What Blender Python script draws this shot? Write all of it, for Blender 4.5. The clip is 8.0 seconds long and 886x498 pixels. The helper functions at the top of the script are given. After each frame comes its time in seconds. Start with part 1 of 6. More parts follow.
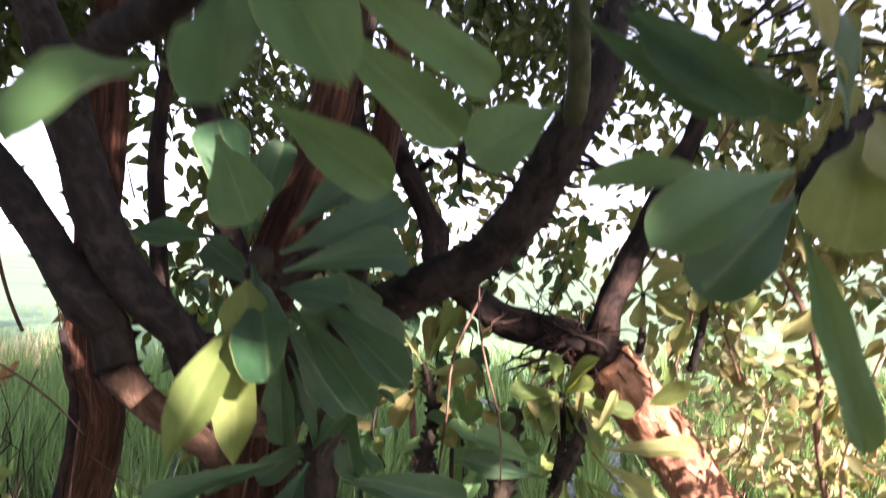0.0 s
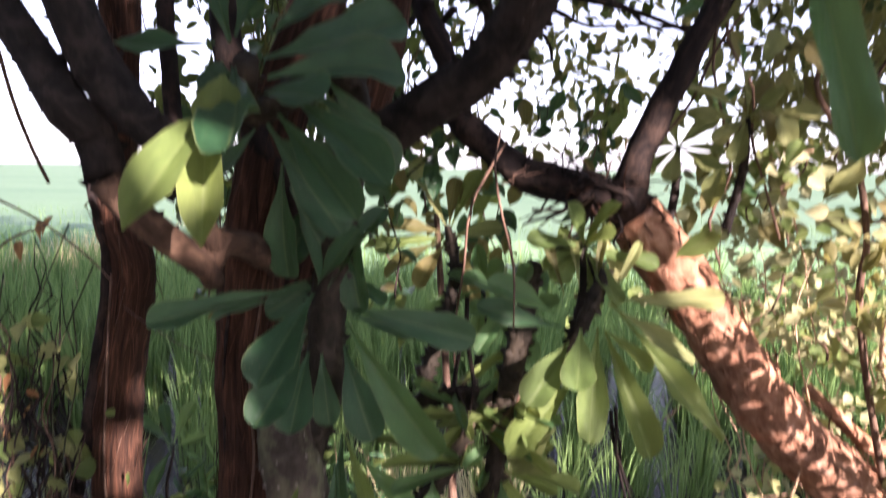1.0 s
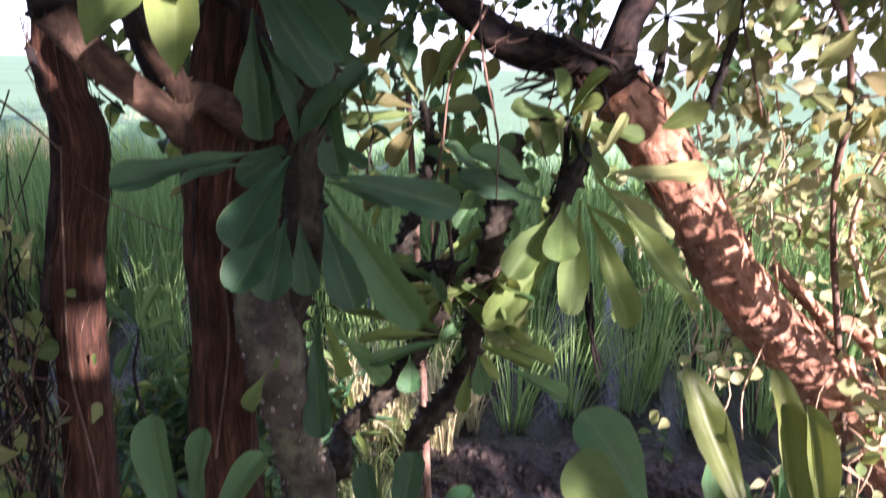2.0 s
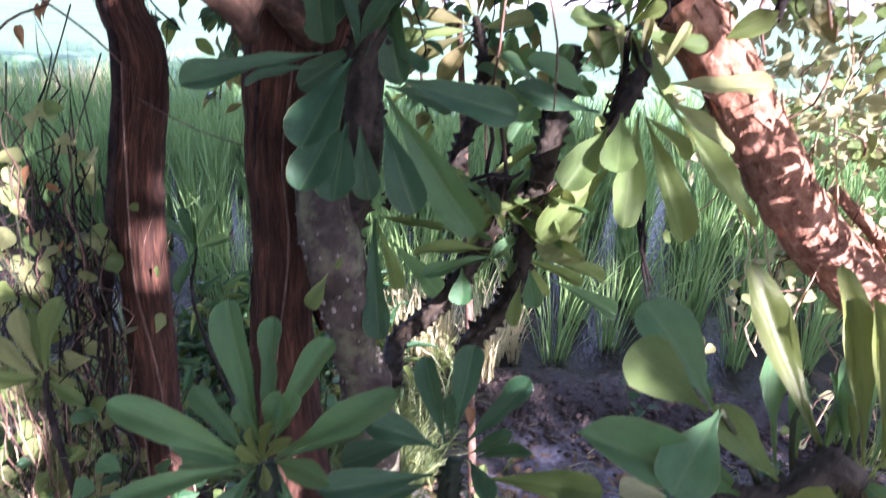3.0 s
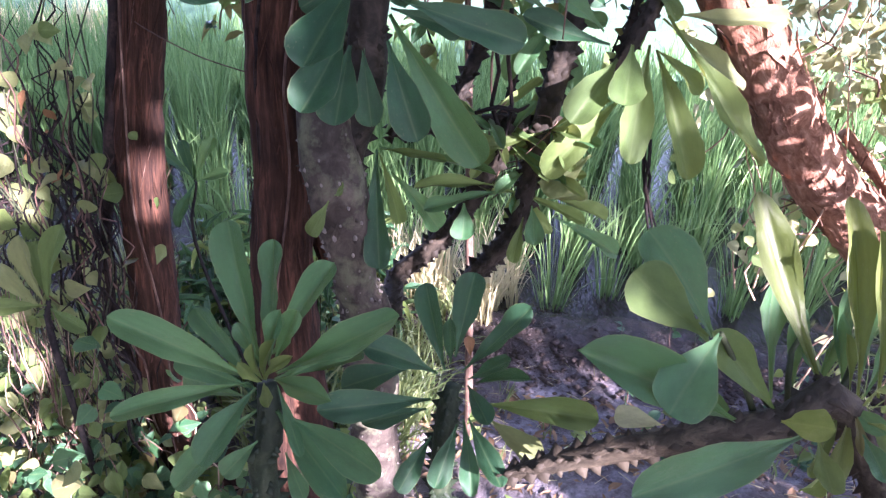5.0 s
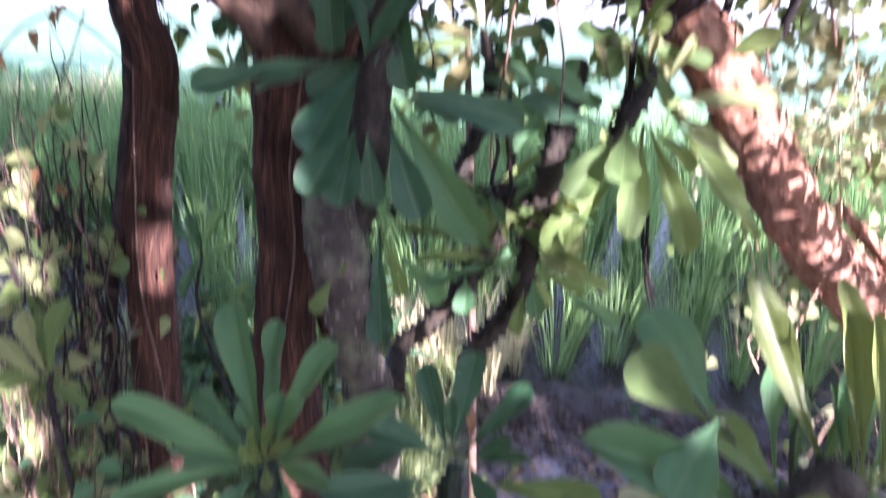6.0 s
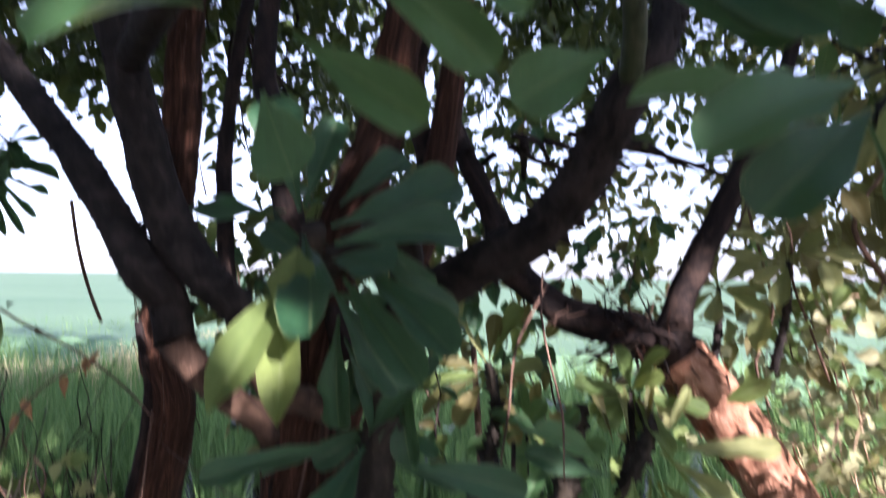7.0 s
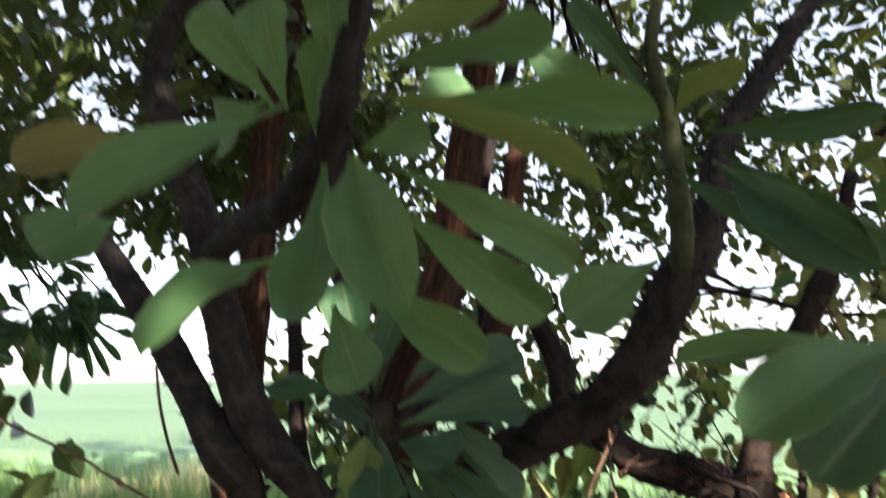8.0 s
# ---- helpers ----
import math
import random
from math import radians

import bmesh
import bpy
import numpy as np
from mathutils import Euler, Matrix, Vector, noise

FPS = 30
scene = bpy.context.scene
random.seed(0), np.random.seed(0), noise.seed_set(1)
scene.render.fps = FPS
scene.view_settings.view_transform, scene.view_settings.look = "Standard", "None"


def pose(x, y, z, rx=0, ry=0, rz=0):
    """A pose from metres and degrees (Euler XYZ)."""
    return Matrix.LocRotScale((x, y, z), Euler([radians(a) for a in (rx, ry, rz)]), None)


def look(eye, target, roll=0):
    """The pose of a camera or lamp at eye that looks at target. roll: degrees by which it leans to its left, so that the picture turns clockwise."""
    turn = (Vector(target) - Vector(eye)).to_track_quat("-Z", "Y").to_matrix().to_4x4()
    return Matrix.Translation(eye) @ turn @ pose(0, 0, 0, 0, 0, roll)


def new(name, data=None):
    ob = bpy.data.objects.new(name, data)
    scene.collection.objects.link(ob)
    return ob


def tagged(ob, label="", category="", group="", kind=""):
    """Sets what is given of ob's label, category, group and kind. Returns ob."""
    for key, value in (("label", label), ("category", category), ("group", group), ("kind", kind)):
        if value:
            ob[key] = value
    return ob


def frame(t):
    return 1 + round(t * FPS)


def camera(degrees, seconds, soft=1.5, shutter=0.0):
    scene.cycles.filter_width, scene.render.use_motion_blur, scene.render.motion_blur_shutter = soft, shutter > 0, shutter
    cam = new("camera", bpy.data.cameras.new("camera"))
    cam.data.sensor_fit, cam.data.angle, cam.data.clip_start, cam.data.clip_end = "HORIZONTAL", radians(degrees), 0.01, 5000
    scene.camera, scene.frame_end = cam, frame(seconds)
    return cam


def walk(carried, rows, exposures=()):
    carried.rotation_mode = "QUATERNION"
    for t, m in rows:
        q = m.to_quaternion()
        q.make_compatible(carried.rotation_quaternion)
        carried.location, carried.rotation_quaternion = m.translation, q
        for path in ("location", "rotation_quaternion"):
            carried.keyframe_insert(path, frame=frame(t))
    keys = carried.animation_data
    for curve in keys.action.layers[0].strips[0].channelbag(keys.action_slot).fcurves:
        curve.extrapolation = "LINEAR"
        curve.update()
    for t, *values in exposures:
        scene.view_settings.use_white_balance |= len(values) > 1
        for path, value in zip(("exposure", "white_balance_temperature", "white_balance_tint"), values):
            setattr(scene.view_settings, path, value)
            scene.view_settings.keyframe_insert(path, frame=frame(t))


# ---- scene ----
cam = camera(67.5, 8.0, soft=1.3, shutter=0.9)
PATH = [
    (0, (0.126, 0.13, 1.744), (-0.021, 2.124, 1.77), 0.8),
    (0.3, (0.144, 0.164, 1.712), (-0.034, 2.156, 1.683), 0.0),
    (0.5, (0.169, 0.178, 1.694), (-0.054, 2.164, 1.608), -0.4),
    (0.7, (0.186, 0.178, 1.656), (-0.054, 2.16, 1.531), 0.4),
    (1, (0.196, 0.179, 1.623), (-0.111, 2.141, 1.382), 0.7),
    (1.5, (0.159, 0.203, 1.584), (-0.051, 2.153, 1.200), 1.2),
    (2, (0.153, 0.205, 1.562), (-0.012, 2.128, 1.036), 1.8),
    (2.2, (0.147, 0.199, 1.555), (-0.043, 2.106, 0.982), 1.6),
    (3.3, (0.124, 0.170, 1.492), (-0.150, 2.010, 0.757), 1.9),
    (3.5, (0.125, 0.177, 1.484), (-0.150, 2.001, 0.709), 2.2),
    (4, (0.126, 0.174, 1.479), (-0.125, 1.987, 0.674), 3),
    (5.5, (0.125, 0.166, 1.478), (-0.124, 1.969, 0.648), 2.9),
    (6, (0.128, 0.163, 1.505), (-0.150, 2.034, 0.853), 2.5),
    (6.5, (0.143, 0.163, 1.590), (-0.184, 2.121, 1.347), 1.6),
    (7, (0.150, 0.157, 1.687), (-0.219, 2.120, 1.771), 0.7),
    (7.5, (0.152, 0.143, 1.744), (-0.298, 2.079, 1.964), 0.2),
    (8, (0.163, 0.114, 1.782), (-0.381, 2.000, 2.163), -0.7),
]
EXPOSURE = [(0.0, 3.0, 6150, 36), (1.0, 2.58, 5900, 35), (2.0, 2.62, 5500, 38), (3.5, 3.29, 5050, 42), (5.5, 3.36, 5050, 43), (6.0, 3.29, 5020, 41), (6.5, 2.94, 5150, 37), (7.0, 2.38, 5350, 31), (7.5, 2.36, 5850, 20), (8.0, 2.60, 6150, 18)]
walk(cam, [(t, look(eye, target, roll)) for t, eye, target, roll in PATH], EXPOSURE)

# ---- sky and sun: a low, warm morning sun behind the viewer's right shoulder ----
SUN_DIR = Vector((0.62, -0.68, 0.36)).normalized()
world = bpy.data.worlds.new("morning_sky")
scene.world = world
world.use_nodes = True
wn, wl = world.node_tree.nodes, world.node_tree.links
wn.clear()
sky = wn.new("ShaderNodeTexSky")
sky.sky_type = "NISHITA"
sky.sun_disc = False
sky.sun_elevation = math.asin(SUN_DIR.z)
sky.sun_rotation = math.atan2(SUN_DIR.x, SUN_DIR.y)
sky.air_density, sky.dust_density, sky.ozone_density = 1.0, 1.0, 1.0
back = wn.new("ShaderNodeBackground")
back.inputs["Strength"].default_value = 0.076
wout = wn.new("ShaderNodeOutputWorld")
haze = wn.new("ShaderNodeHueSaturation")
haze.inputs["Saturation"].default_value = 0.45
wl.new(sky.outputs["Color"], haze.inputs["Color"])
wl.new(haze.outputs["Color"], back.inputs["Color"])
wl.new(back.outputs["Background"], wout.inputs["Surface"])

sun_data = bpy.data.lights.new("sun", "SUN")
sun_data.energy, sun_data.angle, sun_data.color = 5.0, radians(0.6), (1.0, 0.83, 0.64)
sun = new("sun", sun_data)
sun.matrix_world = look(SUN_DIR * 30, (0, 0, 0))

# ---- materials ----
def node_mat(name):
    m = bpy.data.materials.new(name)
    m.use_nodes = True
    nt = m.node_tree
    nt.nodes.clear()
    out = nt.nodes.new("ShaderNodeOutputMaterial")
    return m, nt, out


def add(nt, kind, **sets):
    n = nt.nodes.new(kind)
    for k, v in sets.items():
        n.inputs[k.replace("_", " ")].default_value = v
    return n


def ramp(nt, source, stops):
    r = nt.nodes.new("ShaderNodeValToRGB")
    el = r.color_ramp.elements
    while len(el) < len(stops):
        el.new(0.5)
    for e, (p, c) in zip(el, stops):
        e.position, e.color = p, (*c, 1)
    nt.links.new(source, r.inputs["Fac"])
    return r


def mixed(nt, fac, a, b, mode="MIX"):
    m = nt.nodes.new("ShaderNodeMix")
    m.data_type, m.blend_type = "RGBA", mode
    for sock, v in ((0, fac), (6, a), (7, b)):
        if isinstance(v, (int, float)):
            m.inputs[sock].default_value = v
        elif isinstance(v, tuple):
            m.inputs[sock].default_value = (*v, 1)
        else:
            nt.links.new(v, m.inputs[sock])
    return m.outputs[2]


def leaf_material(name, dark, light, through_colour, through_part=0.35, gloss=0.42, island=False, spots=0.45, sheen=0.24):
    """A waxy leaf: top colour varied by leaf and blotch, paler midrib by UV, and light that passes through."""
    m, nt, out = node_mat(name)
    L = nt.links
    if island:
        rnd = nt.nodes.new("ShaderNodeNewGeometry").outputs["Random Per Island"]
    else:
        rnd = nt.nodes.new("ShaderNodeObjectInfo").outputs["Random"]
    base = ramp(nt, rnd, [(0.0, dark), (1.0, light)]).outputs["Color"]
    uv = nt.nodes.new("ShaderNodeUVMap")
    coords = nt.nodes.new("ShaderNodeTexCoord")
    blot = add(nt, "ShaderNodeTexNoise", Scale=5.0, Detail=6.0, Roughness=0.7)
    L.new(coords.outputs["Object"], blot.inputs["Vector"])
    bl = ramp(nt, blot.outputs["Fac"], [(0.35, (0.72, 0.72, 0.72)), (0.7, (1.18, 1.12, 1.0))])
    col = mixed(nt, spots * 2, base, mixed(nt, 1.0, base, bl.outputs["Color"], "MULTIPLY"))
    # pale specks and small brown blemishes
    speck = add(nt, "ShaderNodeTexNoise", Scale=26.0, Detail=2.0, Roughness=0.5)
    L.new(coords.outputs["Object"], speck.inputs["Vector"])
    sp = ramp(nt, speck.outputs["Fac"], [(0.66, (0, 0, 0)), (0.72, (0.45, 0.45, 0.45))])
    col = mixed(nt, sp.outputs["Color"], col, mixed(nt, 0.6, col, (0.26, 0.24, 0.11)))
    mark = add(nt, "ShaderNodeTexNoise", Scale=9.0, Detail=3.0, Roughness=0.6)
    L.new(coords.outputs["Object"], mark.inputs["Vector"])
    mk_ = ramp(nt, mark.outputs["Fac"], [(0.70, (0, 0, 0)), (0.74, (0.7, 0.7, 0.7))])
    col = mixed(nt, mk_.outputs["Color"], col, (0.10, 0.06, 0.03))
    # side veins and midrib from the leaf's own UV
    sep = nt.nodes.new("ShaderNodeSeparateXYZ")
    L.new(uv.outputs["UV"], sep.inputs["Vector"])
    off = add(nt, "ShaderNodeMath")
    off.operation = "SUBTRACT"
    off.inputs[1].default_value = 0.5
    L.new(sep.outputs["X"], off.inputs[0])
    ab = nt.nodes.new("ShaderNodeMath")
    ab.operation = "ABSOLUTE"
    L.new(off.outputs[0], ab.inputs[0])
    rib = ramp(nt, ab.outputs[0], [(0.0, (1, 1, 1)), (0.045, (0, 0, 0))])
    col = mixed(nt, rib.outputs["Color"], col, mixed(nt, 0.22, col, (0.30, 0.36, 0.14)))
    rim = ramp(nt, ab.outputs[0], [(0.470, (0, 0, 0)), (0.495, (1, 1, 1))])
    col = mixed(nt, rim.outputs["Color"], col, mixed(nt, 0.30, col, (0.34, 0.36, 0.14)))
    bend = add(nt, "ShaderNodeMath")
    bend.operation = "MULTIPLY_ADD"
    bend.inputs[1].default_value = 0.32
    L.new(ab.outputs[0], bend.inputs[0])
    neg = nt.nodes.new("ShaderNodeMath")
    neg.operation = "MULTIPLY"
    neg.inputs[1].default_value = -1.0
    L.new(sep.outputs["Y"], neg.inputs[0])
    L.new(neg.outputs[0], bend.inputs[2])
    vein = nt.nodes.new("ShaderNodeMath")
    vein.operation = "SINE"
    fr = nt.nodes.new("ShaderNodeMath")
    fr.operation = "MULTIPLY"
    fr.inputs[1].default_value = 95.0
    L.new(bend.outputs[0], fr.inputs[0])
    L.new(fr.outputs[0], vein.inputs[0])
    fine = add(nt, "ShaderNodeTexNoise", Scale=160.0, Detail=3.0)
    L.new(coords.outputs["Object"], fine.inputs["Vector"])
    hsum = nt.nodes.new("ShaderNodeMath")
    hsum.operation = "MULTIPLY_ADD"
    hsum.inputs[1].default_value = 0.06
    L.new(vein.outputs[0], hsum.inputs[0])
    L.new(fine.outputs["Fac"], hsum.inputs[2])
    bump = add(nt, "ShaderNodeBump", Strength=0.38, Distance=0.003)
    L.new(hsum.outputs[0], bump.inputs["Height"])
    p = add(nt, "ShaderNodeBsdfPrincipled", Roughness=gloss)
    p.inputs["Specular IOR Level"].default_value = sheen
    L.new(col, p.inputs["Base Color"])
    L.new(bump.outputs["Normal"], p.inputs["Normal"])
    tr = add(nt, "ShaderNodeBsdfTranslucent")
    L.new(mixed(nt, 0.55, col, through_colour), tr.inputs["Color"])
    L.new(bump.outputs["Normal"], tr.inputs["Normal"])
    mx = nt.nodes.new("ShaderNodeMixShader")
    mx.inputs[0].default_value = through_part
    L.new(p.outputs[0], mx.inputs[1])
    L.new(tr.outputs[0], mx.inputs[2])
    L.new(mx.outputs[0], out.inputs["Surface"])
    return m


def bark_material(name, dark, mid, light, along=3.0, around=26.0, relief=0.6, rough=0.9, moss=None, distance=0.006):
    """Bark from the tube's UV in metres: long fibres, plates and blotches."""
    m, nt, out = node_mat(name)
    L = nt.links
    uv = nt.nodes.new("ShaderNodeUVMap")
    mp = nt.nodes.new("ShaderNodeMapping")
    mp.inputs["Scale"].default_value = (around, along, 1)
    L.new(uv.outputs["UV"], mp.inputs["Vector"])
    fib = add(nt, "ShaderNodeTexNoise", Scale=2.2, Detail=8.0, Roughness=0.65, Distortion=0.6)
    L.new(mp.outputs[0], fib.inputs["Vector"])
    coords = nt.nodes.new("ShaderNodeTexCoord")
    big = add(nt, "ShaderNodeTexNoise", Scale=7.0, Detail=4.0, Roughness=0.6)
    L.new(coords.outputs["Object"], big.inputs["Vector"])
    c1 = ramp(nt, fib.outputs["Fac"], [(0.3, dark), (0.5, mid), (0.72, light)])
    c2 = ramp(nt, big.outputs["Fac"], [(0.35, (0.6, 0.6, 0.62)), (0.65, (1.2, 1.15, 1.1))])
    col = mixed(nt, 0.8, c1.outputs["Color"], c2.outputs["Color"], "MULTIPLY")
    if moss:
        mo = add(nt, "ShaderNodeTexNoise", Scale=16.0, Detail=6.0, Roughness=0.7)
        L.new(coords.outputs["Object"], mo.inputs["Vector"])
        mk = ramp(nt, mo.outputs["Fac"], [(0.52, (0, 0, 0)), (0.66, (0.8, 0.8, 0.8))])
        col = mixed(nt, mk.outputs["Color"], col, moss)
    grain = add(nt, "ShaderNodeTexNoise", Scale=220.0, Detail=4.0)
    L.new(coords.outputs["Object"], grain.inputs["Vector"])
    hs = nt.nodes.new("ShaderNodeMath")
    hs.operation = "MULTIPLY_ADD"
    hs.inputs[1].default_value = 0.15
    L.new(grain.outputs["Fac"], hs.inputs[0])
    L.new(fib.outputs["Fac"], hs.inputs[2])
    bump = add(nt, "ShaderNodeBump", Strength=relief, Distance=distance)
    L.new(hs.outputs[0], bump.inputs["Height"])
    p = add(nt, "ShaderNodeBsdfPrincipled", Roughness=rough)
    p.inputs["Specular IOR Level"].default_value = 0.2
    L.new(col, p.inputs["Base Color"])
    L.new(bump.outputs["Normal"], p.inputs["Normal"])
    L.new(p.outputs[0], out.inputs["Surface"])
    return m


BARK_RED = bark_material("red_fibrous_bark", (0.014, 0.008, 0.006), (0.050, 0.025, 0.0155), (0.165, 0.078, 0.045), along=3.5, around=40.0, relief=1.0, distance=0.012)
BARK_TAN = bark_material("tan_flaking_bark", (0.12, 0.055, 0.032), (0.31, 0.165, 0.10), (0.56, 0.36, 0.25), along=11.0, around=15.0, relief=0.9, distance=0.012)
BARK_BROWN = bark_material("brown_bark", (0.035, 0.022, 0.015), (0.10, 0.060, 0.040), (0.22, 0.14, 0.095), along=9.0, around=16.0, relief=0.8)
# browner than STEM_OLD: sunlight on the link limbs is put into the bark
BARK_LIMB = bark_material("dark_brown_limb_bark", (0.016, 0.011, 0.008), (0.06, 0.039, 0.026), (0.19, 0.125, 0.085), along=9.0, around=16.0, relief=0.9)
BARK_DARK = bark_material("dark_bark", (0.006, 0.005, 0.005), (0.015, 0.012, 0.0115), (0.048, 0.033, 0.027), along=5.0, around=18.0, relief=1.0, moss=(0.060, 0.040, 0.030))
BARK_GREY = bark_material("grey_knobbly_bark", (0.026, 0.021, 0.016), (0.058, 0.049, 0.038), (0.125, 0.110, 0.085), along=12.0, around=14.0, relief=0.6, moss=(0.13, 0.14, 0.08))
KNOB_GREY = bark_material("pale_thorn_knobs", (0.12, 0.11, 0.09), (0.20, 0.185, 0.16), (0.30, 0.28, 0.25), along=30.0, around=30.0, relief=0.3)
STEM_GREEN = bark_material("green_spiny_stem", (0.02, 0.03, 0.012), (0.05, 0.065, 0.028), (0.11, 0.11, 0.06), along=14.0, around=22.0, relief=0.4, rough=0.6)
STEM_FRESH = bark_material("dark_green_spurge_stem", (0.007, 0.012, 0.006), (0.018, 0.030, 0.014), (0.055, 0.068, 0.036), along=14.0, around=22.0, relief=0.6, rough=0.6)
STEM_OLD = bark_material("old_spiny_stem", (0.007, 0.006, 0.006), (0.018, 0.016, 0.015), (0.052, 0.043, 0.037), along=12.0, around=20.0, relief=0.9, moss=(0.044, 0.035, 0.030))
STEM_RIDGED = bark_material("ridged_spurge_stem", (0.009, 0.008, 0.006), (0.026, 0.022, 0.015), (0.085, 0.070, 0.048), along=14.0, around=18.0, relief=0.8, rough=0.7, moss=(0.036, 0.029, 0.021))
# lightened copy of STEM_RIDGED; the light on the lying stem is in its colour
STEM_LYING = bark_material("lying_spurge_stem", (0.016, 0.014, 0.009), (0.050, 0.042, 0.027), (0.14, 0.118, 0.078), along=14.0, around=18.0, relief=0.9, rough=0.7, moss=(0.07, 0.06, 0.04))
TWIG = bark_material("dry_twig", (0.05, 0.03, 0.022), (0.13, 0.085, 0.06), (0.27, 0.19, 0.14), along=10.0, around=40.0, relief=0.3)
TWIG_PALE = bark_material("pale_twig", (0.25, 0.17, 0.10), (0.42, 0.31, 0.20), (0.60, 0.48, 0.34), along=10.0, around=40.0, relief=0.3)
LEAF_DARK = leaf_material("waxy_green_leaf", (0.025, 0.080, 0.038), (0.044, 0.118, 0.054), (0.20, 0.33, 0.07), 0.26, gloss=0.34, sheen=0.38)
LEAF_MID = leaf_material("broad_green_leaf", (0.052, 0.152, 0.062), (0.086, 0.205, 0.080), (0.34, 0.42, 0.07), 0.34, gloss=0.36, sheen=0.42)
LEAF_BRIGHT = leaf_material("young_green_leaf", (0.095, 0.165, 0.052), (0.16, 0.225, 0.066), (0.40, 0.44, 0.08), 0.38)
LEAF_YELLOW = leaf_material("yellowing_leaf", (0.17, 0.215, 0.085), (0.31, 0.335, 0.15), (0.52, 0.54, 0.14), 0.38)
LEAF_STRAP = leaf_material("yellow_green_strap_leaf", (0.085, 0.125, 0.030), (0.15, 0.185, 0.048), (0.36, 0.42, 0.07), 0.34, gloss=0.36, sheen=0.4)
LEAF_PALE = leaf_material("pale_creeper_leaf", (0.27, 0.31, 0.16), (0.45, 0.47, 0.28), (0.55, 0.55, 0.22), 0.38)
LEAF_OLIVE = leaf_material("olive_leaf", (0.075, 0.085, 0.032), (0.19, 0.17, 0.07), (0.42, 0.36, 0.08), 0.36)
LEAF_DRY = leaf_material("dry_brown_leaf", (0.20, 0.10, 0.045), (0.38, 0.23, 0.12), (0.5, 0.26, 0.08), 0.35, gloss=0.7)
LEAF_CROWN = leaf_material("crown_leaf", (0.028, 0.062, 0.025), (0.075, 0.105, 0.035), (0.26, 0.30, 0.05), 0.25, gloss=0.45, island=True)
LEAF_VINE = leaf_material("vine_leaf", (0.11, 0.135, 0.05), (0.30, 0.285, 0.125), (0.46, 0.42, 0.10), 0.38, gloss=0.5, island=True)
# cream tones carry the sunlight on the creeper in the leaf colour
LEAF_CREAM = leaf_material("sun_tinted_creeper_leaf", (0.17, 0.195, 0.09), (0.40, 0.40, 0.23), (0.48, 0.46, 0.18), 0.4, gloss=0.5, island=True)
LEAF_LITTER = leaf_material("fallen_leaf", (0.12, 0.075, 0.04), (0.36, 0.25, 0.15), (0.3, 0.2, 0.1), 0.2, gloss=0.75, island=True)
GRASS = leaf_material("bank_grass", (0.05, 0.11, 0.04), (0.24, 0.29, 0.12), (0.45, 0.50, 0.12), 0.4, gloss=0.3, island=True, sheen=0.6)
RICE = leaf_material("rice_blade", (0.046, 0.118, 0.034), (0.200, 0.325, 0.112), (0.27, 0.40, 0.11), 0.40, gloss=0.45, island=True, spots=0.1, sheen=0.2)
RICE_PALE = leaf_material("pale_dry_grass", (0.36, 0.34, 0.18), (0.55, 0.50, 0.30), (0.6, 0.55, 0.3), 0.4, gloss=0.6, island=True, spots=0.1)


